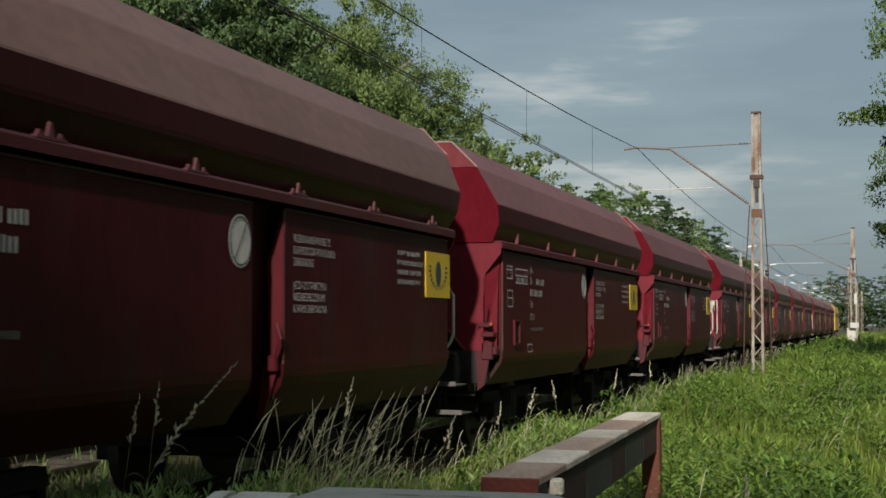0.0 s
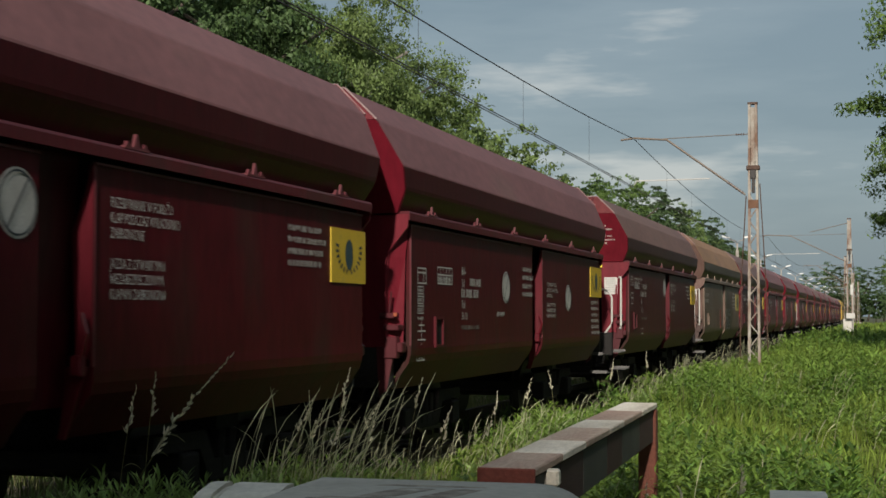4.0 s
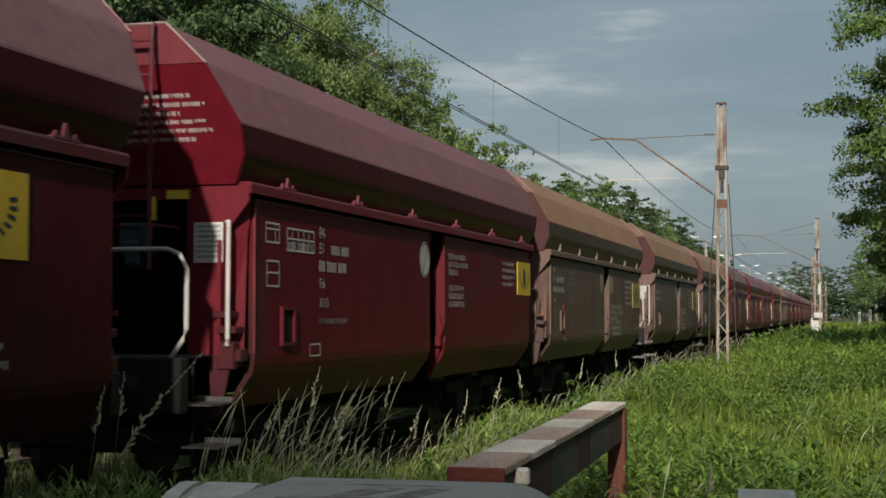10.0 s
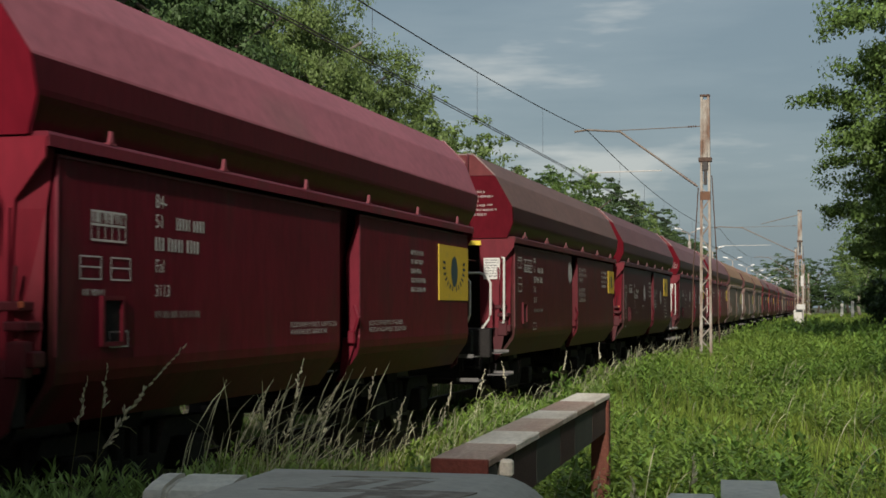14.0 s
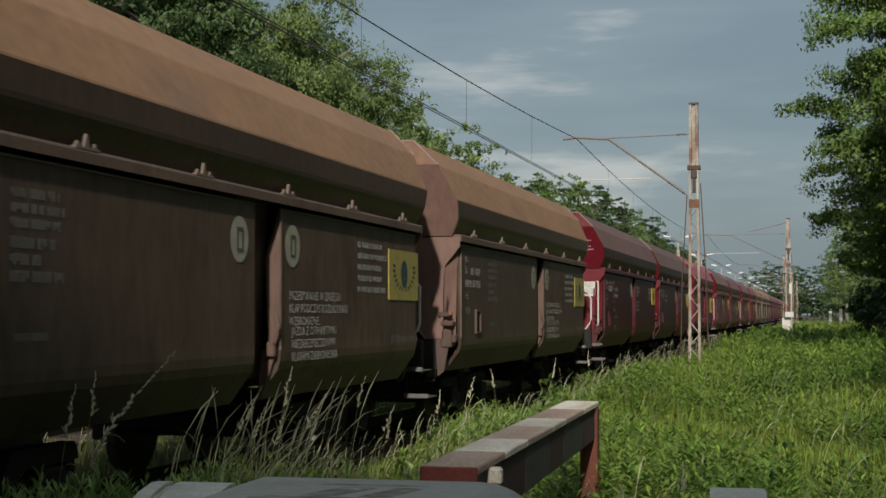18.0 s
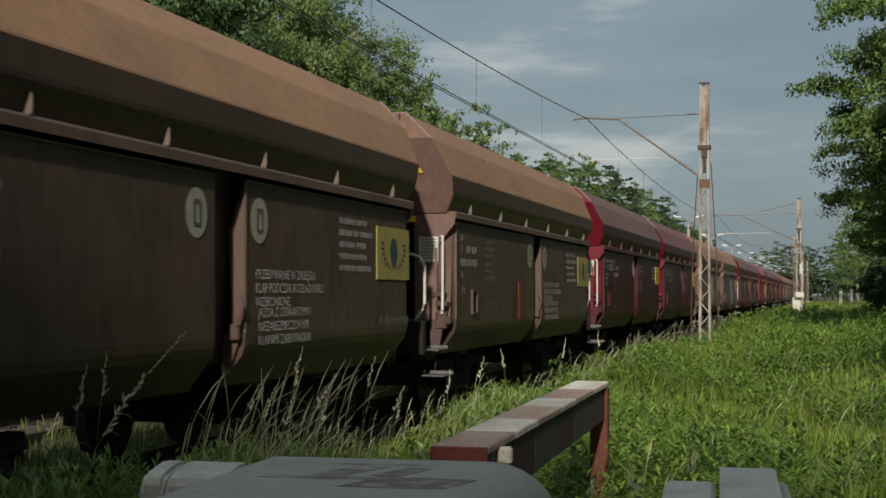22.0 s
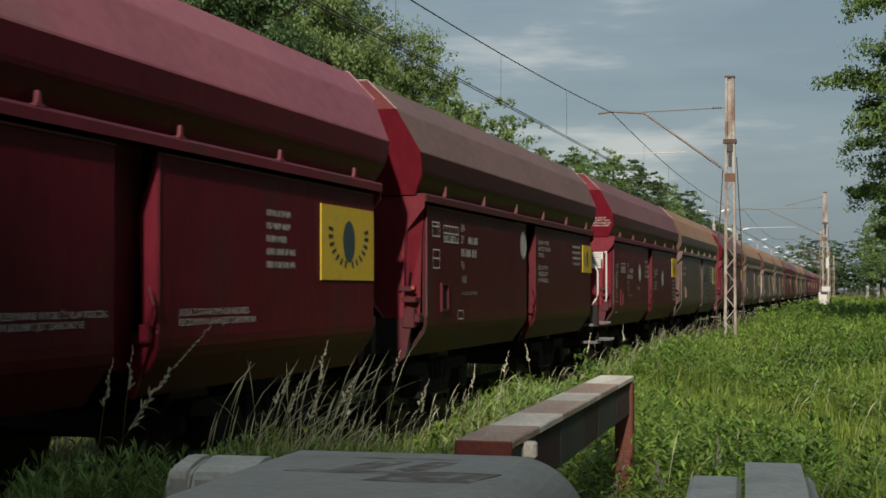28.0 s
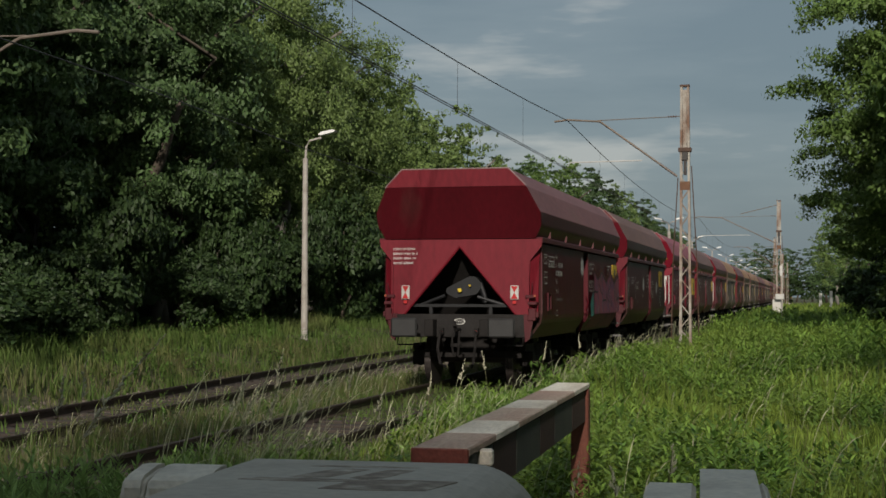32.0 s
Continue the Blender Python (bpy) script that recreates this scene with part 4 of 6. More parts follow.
    if tone == "brown" and i in (21, 28, 9):
        red = mat("red_patch", (0.24, 0.03, 0.02), 0.6, 0.2, 5, 40, dirt=(0.1, 0.07, 0.05), dirt_at=0.6)
        if i == 28 or i == 9:
            mark("patch_tall", lambda: boxes((0, 0.22, 0, 0.55, -0.003, 0.003)), doors[1, 0], side_at(3.7, 1.25, 0.004), red, "red paint patch", "patch")
        else:
            mark("patch_l", lambda: boxes((0, 0.28, 0, 0.5, -0.003, 0.003), (0.05, 0.3, -0.12, -0.02, -0.003, 0.003)), doors[1, 0], side_at(1.27, 1.3, 0.004), red, "red paint patch", "patch")
            for y, z, k in ((2.35, 1.42, 0.5), (3.4, 1.5, 0.75)):
                mark("patch_slim", lambda: strokes_mesh([[(0.0, 0.55), (0.03, 0.3), (0.1, 0.22), (0.08, 0.0)], [(0.02, 0.2), (0.1, 0.1)]], 0.06), doors[1, 0], side_at(y, z, 0.004) @ Matrix.Diagonal((k, k, 1, 1)), red, "red paint patch", "patch")
    side_marks(style, tone, doors[1, 0], doors[1, 1], seam)
    if i == 0:
        graffiti(doors[1, 1])
    shared("core", core_mesh, grime(), "inner_hopper", w)
    for x in (-0.5, 0.5):
        shared("sill", sill_mesh, grime(), "sill", w, at=pose(x, 0, 0))
    for y in (2.0, BODY - 2.0):
        bo = shared("bogie", bogie_mesh, grime(), "bogie", w, at=pose(0, y, 0))
        for d in (-0.9, 0.9):
            shared("wheelset", wheelset_mesh, mat("wheel_steel", (0.04, 0.033, 0.03), 0.55, 0.4, 6, 50, 0.1, metal=0.4), "wheelset", bo, at=pose(0, d, 0.46))
    # the end with the platform
    m = Matrix.Identity(4) if rear == "P" else turn
    pale = mat("handrail_paint", (0.55, 0.54, 0.5), 0.45, 0.2, 6, 60)
    shared("ladder", ladder_mesh, paint(), "ladder", w, at=m, color=tuple(c * 0.7 + 0.02 for c in end))
    shared("platform", platform_mesh, mat("worn_tread_steel", (0.05, 0.047, 0.044), 0.6, 0.4, 6, 60, 0.2, metal=0.3), "platform", w, at=m)
    for s in (-1, 1):
        shared(f"hanger{s}", lambda: hanger_mesh(s), grime(), "step_hanger", w, at=m)
        for z, out in ((0.93, 1.45), (0.615, 1.52)):
            shared(f"tread{s}{z}", lambda: tread_mesh(s, z, out), mat("bright_worn_tread", (0.12, 0.115, 0.11), 0.5, 0.4, 8, 60, 0.2, metal=0.3), "tread", w, at=m)
    for s in (-1, 1):
        shared(f"grab{s}", lambda: grab_mesh(s), pale, "handrail", w, at=m)
        shared(f"prail{s}", lambda: platform_rail_mesh(s), pale, "handrail", w, at=m)
    shared("plate_y", lambda: boxes((0.79, 0.98, -0.05, -0.018, 2.53, 2.6)), mat("yellow_plate", (0.68, 0.52, 0.04), 0.6, 0.2, 6, 60), "yellow_plate", w, at=m)
    shared("tab_y", lambda: boxes((0.66, 0.69, -0.05, -0.018, 2.36, 2.55)), mat("yellow_plate", (0.68, 0.52, 0.04), 0.6, 0.2, 6, 60), "yellow_tab", w, at=m)
    shared("plate_valve", lambda: boxes((0.35, 0.6, -0.02, 0.2, 2.1, 2.35), (0.42, 0.55, -0.06, 0.05, 2.0, 2.2), bevel=0.02), mat("dark_blue_valve", (0.02, 0.045, 0.06), 0.5, 0.3, 6, 60), "valve", w, at=m)
    board = shared("end_board", lambda: boxes((1.02, 1.27, -0.03, -0.018, 2.02, 2.34), bevel=0.004), mat("white_board", (0.62, 0.61, 0.57), 0.5, 0.15, 6, 60), "notice_board", w, "white notice board", at=m)
    mark("end_table", lambda: bars_mesh([0.2] * 7, 0.026, 0.014, 61), board, end_at(1.045, 2.296, -0.033), sign_ink())
    tri = mat("yellow_warning", (0.6, 0.42, 0.02), 0.55, 0.15, 6, 60)
    if style in "BD" or tone == "brown" or i == 2:
        tx, tz = (1.22, 2.93) if i == 2 else (1.06, 3.13)
        mark("triangle", lambda: triangle_mesh(), w, m @ lean_at(tx, tz), tri, "yellow warning triangle", "warning_triangle")
        mark("triangle_edge", lambda: triangle_edge_mesh(), w, m @ lean_at(tx, tz, 0.018), sign_ink(), name="warning_triangle")
        mark("bolt", lambda: bolt_mesh(), w, m @ lean_at(tx, tz, 0.019), sign_ink(), name="warning_triangle")
    if tone == "red" and style in "BD":
        mark("end_text_wide", lambda: bars_mesh([1.3, 1.36, 1.38, 1.34], 0.034, 0.02, 72), w, m @ lean_at(0.06, 3.0))
    elif tone == "red":
        mark("end_text", lambda: bars_mesh([0.62, 0.72, 0.5, 0.7, 0.75, 0.6], 0.036, 0.034, 71), w, m @ lean_at(0.5, 3.3))
    if i == 0:
        mark("end_text0", lambda: bars_mesh([0.42, 0.44, 0.42, 0.4], 0.042, 0.042, 81), w, end_at(-1.24, 2.44, -0.02))
        for s in (-1, 1):
            lamp = shared("tail_board", lambda: boxes((-0.075, 0.075, -0.05, -0.03, 0.055, 0.305), bevel=0.008), white_paint(), "tail_sign", w, "red and white tail sign board", at=pose(s * 1.0, 0, 1.5))
            shared("tail_red", lambda: tail_red_mesh(), mat("red_reflector", (0.45, 0.02, 0.02), 0.4, 0.1, 6, 50), "red_triangle", lamp)
        shared("drum", drum_mesh, mat("black_brake_parts", (0.011, 0.011, 0.012), 0.5, 0.4, 5, 40, 0.1, metal=0.3), "brake_gear", w)
        shared("number_oval", lambda: disc_mesh(0.055, False, True), white_paint(), "plate", w, "small white oval plate", at=end_at(-0.0, 1.16, -0.026) @ Matrix.Diagonal((1.9, 1, 1, 1)))
        mark("number_row", lambda: bars_mesh([0.1], 0.032, 0.02, 91), w, end_at(-0.05, 1.145, -0.026))
        shared("end_spike", lambda: boxes((-0.012, 0.012, -0.03, -0.01, 2.63, 2.78)), paint(), "bracket", w, color=tuple(c * 1.6 for c in end))
        for x in (-0.32, 0.32):
            shared("hose_cock", lambda: boxes((-0.03, 0.03, -0.03, 0.03, -0.04, 0.04), bevel=0.01), mat("red_cock_paint" if x < 0 else "yellow_cock_paint", (0.3, 0.02, 0.015) if x < 0 else (0.35, 0.25, 0.02), 0.5, 0.2, 6, 50), "valve", w, at=pose(x, -0.08, 0.98))
        shared("drum_cap", lambda: tubes([(0.0, 0.02, 1.72), (0.0, -0.03, 1.72)], r=0.035, seg=12), tri, "cap", w)
        shared("drum_cap_small", lambda: tubes([(0.18, 0.02, 1.8), (0.18, -0.02, 1.8)], r=0.02, seg=10), tri, "cap", w)
    WAGONS.append(w)
    return w


def triangle_mesh():
    bm = bmesh.new()
    bm.faces.new([bm.verts.new(p) for p in ((-0.09, 0, 0), (0.09, 0, 0), (0, 0.155, 0))])
    return bm


def triangle_edge_mesh():
    bm = bmesh.new()
    outer, inner = [(-0.09, 0), (0.09, 0), (0, 0.155)], [(-0.076, 0.008), (0.076, 0.008), (0, 0.139)]
    a, b = [[bm.verts.new((x, y, 0)) for x, y in q] for q in (outer, inner)]
    for k in range(3):
        bm.faces.new((a[k], a[(k + 1) % 3], b[(k + 1) % 3], b[k]))
    return bm


def bolt_mesh():
    bm = bmesh.new()
    bm.faces.new([bm.verts.new(p) for p in ((-0.005, 0.02, 0), (0.03, 0.08, 0), (0.0, 0.08, 0), (0.02, 0.13, 0), (-0.03, 0.07, 0), (0.0, 0.07, 0))])
    return bm


def tail_red_mesh():
    bm = bmesh.new()
    prism(bm, [(-0.062, 0.292), (0.062, 0.292), (0.0, 0.18)], "y", -0.056, -0.049)
    prism(bm, [(-0.062, 0.068), (0.062, 0.068), (0.0, 0.18)], "y", -0.056, -0.049)
    box(bm, -0.03, 0.03, -0.06, -0.03, -0.02, 0.035)
    return bm


def drum_mesh():
    bm = bmesh.new()
    drop = [(0.2 + 0.17 * math.cos(radians(a)), 1.8 + 0.17 * math.sin(radians(a))) for a in range(-70, 121, 19)]
    drop += [(-0.2 + 0.07 * math.cos(radians(a)), 1.71 + 0.07 * math.sin(radians(a))) for a in range(130, 251, 24)] + [(-0.1, 1.58)]
    prism(bm, drop, "y", 0.05, 0.3)
    tube(bm, [(0.34, 0.12, 1.85), (0.42, 0.12, 1.62), (0.44, 0.12, 1.5)], 0.05, 8)
    tube(bm, [(-0.75, 0.1, 1.45), (-0.3, 0.1, 1.62)], 0.035, 8)
    tube(bm, [(0.3, 0.1, 1.6), (0.8, 0.1, 1.45)], 0.035, 8)
    box(bm, -0.9, 0.9, 0.05, 0.12, 1.42, 1.47)
    for x in (-0.55, 0.55):
        box(bm, x - 0.03, x + 0.03, 0.05, 0.12, 1.28, 1.44)
    return bm


def make_loco():
    """Yellow locomotive at the head."""
    lo = thing("locomotive", "yellow electric locomotive at the head of the train", "locomotive", pose(TRACK_X, WAGON * len(ROLL), 0))
    bm = bmesh.new()
    prism(bm, [(-1.5, 1.1), (1.5, 1.1), (1.5, 3.0), (1.35, 3.6), (1.0, 3.8), (-1.0, 3.8), (-1.35, 3.6), (-1.5, 3.0)], "y", 0.4, 15.0)
    part("body", bm, mat("loco_yellow", (0.5, 0.3, 0.03), 0.45, 0.15, 2, 30), lo, "yellow body shell")
    for y in (0.37, 14.98):
        for x in (-0.75, 0.75):
            part("windscreen", boxes((x - 0.55, x + 0.55, y, y + 0.05, 2.45, 3.15), bevel=0.02), mat("dark_glass", (0.01, 0.012, 0.015), 0.08, 0.1, 4, 40), lo)
        for x in (-1.05, 1.05):
            part("headlight", tubes([(x, y - 0.02, 1.75), (x, y + 0.07, 1.75)], r=0.13, seg=14), white_paint(), lo)
    for y in (1.5, 4.5, 7.5, 10.5, 13.0):
        for s in (-1, 1):
            part("side_window", boxes((*sorted((s * 1.48, s * 1.52)), y, y + 0.9, 2.4, 2.95), bevel=0.01), MATS["dark_glass"], lo)
    part("roof", boxes((-1.0, 1.0, 1.0, 14.4, 3.78, 3.95), bevel=0.05), mat("loco_roof_grey", (0.2, 0.2, 0.2), 0.7, 0.2, 3, 40), lo)
    part("frame", boxes((-1.4, 1.4, 0.2, 15.2, 0.85, 1.12), bevel=0.02), grime(), lo)
    for y in (3.4, 12.0):
        bo = part("bogie", bogie_mesh(), grime(), lo)
        bo.matrix_basis = pose(0, y, 0.1)
        for d in (-1.2, 1.2):
            shared("wheelset", wheelset_mesh, grime(), "wheelset", bo, at=pose(0, d, 0.42))
    return lo


for number in range(len(ROLL)):
    make_wagon(number)
LOCO = make_loco()

# ---- overhead line ----
def mast_paint():
    return mat("weathered_mast_steel", (0.42, 0.4, 0.35), 0.75, 0.35, 3, 40, 0.3, dirt=(0.15, 0.085, 0.055), dirt_at=0.5, stretch=(1, 1, 0.5))


def mast_leg_mesh(h, s):
    """One channel leg with its flanges turned inwards, tapering upwards a little."""
    bm = bmesh.new()
    ring = [(0.0, -0.075), (0.0, 0.075), (-0.06, 0.075), (-0.06, 0.063), (-0.012, 0.063), (-0.012, -0.063), (-0.06, -0.063), (-0.06, -0.075)]
    prism(bm, [(s * x, y) for x, y in ring], "z", -0.6, h)
    for v in bm.verts:
        v.co.x += s * (0.162 if v.co.z < 0 else 0.112)
    return bm


def make_mast(x, y, base, h, arm_z, strut_z, wire_x, steady=True, name="catenary_mast", label="rusty lattice catenary mast with diagonal bracket arm"):
    m = thing(name, label, "catenary mast", pose(x, y, base), "masts of the overhead line")
    for s in (-1, 1):
        part("post", mast_leg_mesh(h, s), mast_paint(), m)
    r = random.Random(int(y))
    n = 19
    for k in range(n):
        z0, z1 = -0.2 + (h - 0.5) * k / n, -0.2 + (h - 0.5) * (k + 1) / n
        w0, w1 = 0.14 - 0.05 * (z0 / h), 0.14 - 0.05 * (z1 / h)
        s = 1 if k % 2 else -1
        for yy in (-0.06,):
            part("lacing", tubes([(s * w0, yy, z0), (-s * w1, yy, z1)], r=0.016, seg=5), mast_paint(), m)
    for yy in (-0.075, 0.075):
        part("upper_plate", boxes((-0.05, 0.05, yy - 0.006, yy + 0.006, h * 0.74, h - 0.1)), mast_paint(), m)
    for sx, zt in ((-1, 4.3), (1, 4.6)):
        part("stay", tubes([(sx * 0.17, -0.1, zt), (sx * 0.3, -0.12, 2.2), (sx * 0.36, -0.12, -0.3)], r=0.014, seg=5), rust(), m)
    part("cap", boxes((-0.125, 0.125, -0.085, 0.085, h - 0.02, h + 0.035), bevel=0.008), rust(), m)
    part("collar", boxes((-0.165, 0.165, -0.11, 0.11, strut_z + 0.62, strut_z + 0.73), bevel=0.01), rust(), m)
    part("bracket_clamp", boxes((-0.07, 0.08, -0.12, 0.12, strut_z + 0.4, strut_z + 0.62), (-0.03, 0.05, -0.13, -0.08, strut_z + 0.02, strut_z + 0.4), bevel=0.012), mat("black_clamp", (0.03, 0.026, 0.024), 0.6, 0.3, 6, 50, 0.2), m)
    part("rust_plate", boxes((-0.13, 0.13, -0.084, -0.076, strut_z - 0.36, strut_z - 0.14), bevel=0.003), mat("orange_rust", (0.14, 0.072, 0.042), 0.85, 0.4, 6, 60, 0.3), m)
    d = -1 if wire_x < 0 else 1
    rod = mat("bracket_steel", (0.19, 0.155, 0.125), 0.6, 0.3, 5, 50, metal=0.4)
    part("bracket_tube", tubes([(0.2 * d, 0, strut_z), (wire_x * 0.72, 0, arm_z - 0.05), (wire_x - 0.0 * d, 0, arm_z + 0.02), (wire_x + 0.35 * d, 0, arm_z - 0.02)], r=0.027, seg=8), rod, m)
    ins = mat("brown_insulator", (0.07, 0.03, 0.02), 0.25, 0.2, 5, 50)
    for k in range(6):
        a = 0.03 + 0.035 * k
        p = Vector((0.2 * d, 0, strut_z)).lerp(Vector((wire_x * 0.72, 0, arm_z - 0.05)), a)
        q = Vector((0.2 * d, 0, strut_z)).lerp(Vector((wire_x * 0.72, 0, arm_z - 0.05)), a + 0.012)
        part("insulator", tubes([p, q], r=0.036, seg=10), ins, m)
        if k < 4:
            part("insulator", tubes([(d * (0.22 + 0.06 * k), 0, arm_z + 0.03), (d * (0.245 + 0.06 * k), 0, arm_z + 0.03)], r=0.026, seg=10), ins, m)
    part("tie_rod", tubes([(0.12 * d, 0, arm_z + 0.03), (wire_x * 0.75, 0, arm_z - 0.02)], r=0.012, seg=6), rod, m)
    cz = arm_z - 1.2
    if steady:
        part("steady_arm", tubes([(wire_x * 0.36, 0, cz + 0.12), (wire_x * 0.98, 0, cz + 0.1), (wire_x, 0, cz)], r=0.016, seg=6), white_paint(), m)
    part("foot", boxes((-0.4, 0.4, -0.3, 0.3, -0.9, 0.0), bevel=0.03), concrete(), m)
    return m


MAST_Y = 36.7
make_mast(-2.94, MAST_Y, 0.35, 6.65, 5.85, 4.34, TRACK_X + 2.94)
m2 = make_mast(-1.42, 85.0, 0.55, 6.65, 5.75, 4.2, TRACK_X + 1.42)
part("earth_wire", tubes([(-0.1, -0.1, 6.4), (-2.2, -0.1, 5.9)], r=0.02), MATS["bracket_steel"], m2)
make_mast(-13.2, 18.2, 0.3, 6.2, 5.05, 3.9, 3.2, False, label="rusty catenary mast beside the second track")
for y in (134.0, 183.0, 232.0):
    make_mast(-2.6, y, 0.6, 6.4, 5.6, 4.1, TRACK_X + 2.6)


def wire_run(name, label, pts, r):
    t = tagged(part(name, tubes(*pts, r=r, seg=5), mat("dark_wire", (0.035, 0.035, 0.035), 0.6, 0.2, 3, 30)), label, "wire", "overhead wires", "structure")
    return t


def sag(y, y0, y1, top, dip):
    u = (y - y0) / (y1 - y0)
    return top - 4 * dip * u * (1 - u)


def make_wires():
    spans = [(-12.0, MAST_Y), (MAST_Y, 85.0), (85.0, 134.0), (134.0, 183.0), (183.0, 232.0), (232.0, 300.0)]
    for a, b in spans:
        ys = [a + (b - a) * k / 16 for k in range(17)]
        wire_run("messenger_wire", "thin dark messenger wire above the train", [[(TRACK_X, y, sag(y, a, b, 6.2, 0.55)) for y in ys]], 0.0105)
        wire_run("contact_wire", "dark contact wire above the track", [[(TRACK_X - 0.04, a, 4.93), (TRACK_X - 0.04, b, 4.93)], [(TRACK_X + 0.03, a, 4.93), (TRACK_X + 0.03, b, 4.93)]], 0.0085)
        dr = thing("wire_droppers", "thin vertical droppers between the overhead wires", "wire", kind="structure")
        for k in range(1, 8):
            y = a + (b - a) * k / 8
            part("dropper", tubes([(TRACK_X, y, 4.94), (TRACK_X, y, sag(y, a, b, 6.2, 0.55))], r=0.0032, seg=4), MATS["dark_wire"], dr)
    # the second track's wires
    wire_run("contact_wire", "dark contact wire above the second track", [[(track2_x(y), y, 4.9) for y in range(-10, 200, 10)]], 0.010)


make_wires()


# ---- lamps ----
def make_lamp(x, y, base, h, arms, pole_r=0.075):
    l = thing("street_lamp", "grey concrete lamp post with a white lamp head" if len(arms) == 1 else "lamp post with two white lamp heads", "lamp", pose(x, y, base), "lamps along the line")
    part("pole", tubes([(0, 0, -0.5), (0, 0, h * 0.9)], r=[pole_r * 1.35, pole_r], seg=10), concrete(), l)
    for dx in arms:
        part("arm", tubes([(0, 0, h * 0.88), (0.02 * dx, 0, h * 0.96), (0.12 * dx, 0, h * 0.995), (0.5 * dx, 0, h * 1.01)], r=0.035, seg=7), concrete(), l)
        bm = bmesh.new()
        prism(bm, [(0.42, -0.02), (0.52, 0.05), (0.86, 0.07), (0.96, 0.035), (0.92, -0.01), (0.52, -0.05)], "y", -0.11, 0.11)
        for v in bm.verts:
            v.co.x *= dx
            v.co.z = v.co.z * 1.0 + h * 1.02 + abs(v.co.x) * 0.12
        bmesh.ops.recalc_face_normals(bm, faces=bm.faces)
        part("lamp_head", bm, mat("white_lamp_housing", (0.8, 0.8, 0.78), 0.35, 0.08, 6, 50), l)
    return l


make_lamp(-14.4, 40.0, 0.75, 5.5, (1,))
for k in range(9):
    y = 92.0 + 26 * k
    make_lamp(-8.9 if k else -8.4, y, 0.2, 6.1 if k else 6.2, (1, -1), 0.1)


# ---- the level crossing's fence and barrier machine ----
def make_fence():
    f = thing("guard_rail", "weathered red and white wooden guard rail on steel posts", "guard rail", pose(0, 0, 0.025))
    a, b = Vector((-1.385, 5.42, 0.0)), Vector((-1.545, 9.72, 0.0))
    along = (b - a).normalized()
    side = Vector((along.y, -along.x, 0))
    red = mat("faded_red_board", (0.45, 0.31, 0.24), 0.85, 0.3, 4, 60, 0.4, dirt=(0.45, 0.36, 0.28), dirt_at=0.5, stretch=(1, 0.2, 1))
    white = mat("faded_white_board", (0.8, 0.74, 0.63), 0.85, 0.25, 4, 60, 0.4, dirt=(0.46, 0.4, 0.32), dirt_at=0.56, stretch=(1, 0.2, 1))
    # side boards: shade painted in as darker copies of the mossy white and red
    dark_r = mat("shaded_red_board", (0.05, 0.022, 0.018), 0.8, 0.35, 5, 60, 0.3)
    dark_w = mat("shaded_mossy_board", (0.055, 0.057, 0.047), 0.8, 0.3, 5, 60, 0.3)
    cuts = [0.0, 0.62, 1.25, 2.05, 2.62, 3.45, (b - a).length]
    for k in range(6):
        s0, s1 = cuts[k] + 0.004, cuts[k + 1]
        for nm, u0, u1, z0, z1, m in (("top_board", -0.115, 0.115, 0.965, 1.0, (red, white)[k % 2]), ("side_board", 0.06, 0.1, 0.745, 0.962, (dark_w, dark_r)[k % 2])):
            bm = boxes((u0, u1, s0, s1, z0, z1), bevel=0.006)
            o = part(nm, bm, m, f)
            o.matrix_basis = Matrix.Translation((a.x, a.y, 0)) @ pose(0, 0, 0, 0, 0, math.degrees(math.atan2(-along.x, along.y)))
    turn = pose(0, 0, 0, 0, 0, math.degrees(math.atan2(-along.x, along.y)))
    end = part("end_board", boxes((-0.115, 0.115, -0.02, 0.0, 0.93, 0.998), bevel=0.004), mat("end_red_board", (0.2, 0.05, 0.035), 0.8, 0.3, 5, 60, 0.3), f)
    end.matrix_basis = Matrix.Translation((a.x, a.y, 0)) @ turn
    knob = part("bolt", boxes((0.1, 0.16, 0.25, 0.31, 0.9, 0.97), bevel=0.01), white, f)
    knob.matrix_basis = Matrix.Translation((a.x, a.y, 0)) @ turn
    for s in (0.35, 4.24):
        p = a + along * s
        bm = boxes((-0.02, 0.1, -0.06, 0.06, -0.7, 0.96), bevel=0.008)
        o = part("post", bm, mat("rusty_red_post", (0.12, 0.035, 0.02), 0.8, 0.35, 5, 50, 0.3), f)
        o.matrix_basis = Matrix.Translation((p.x + 0.02, p.y, 0)) @ turn


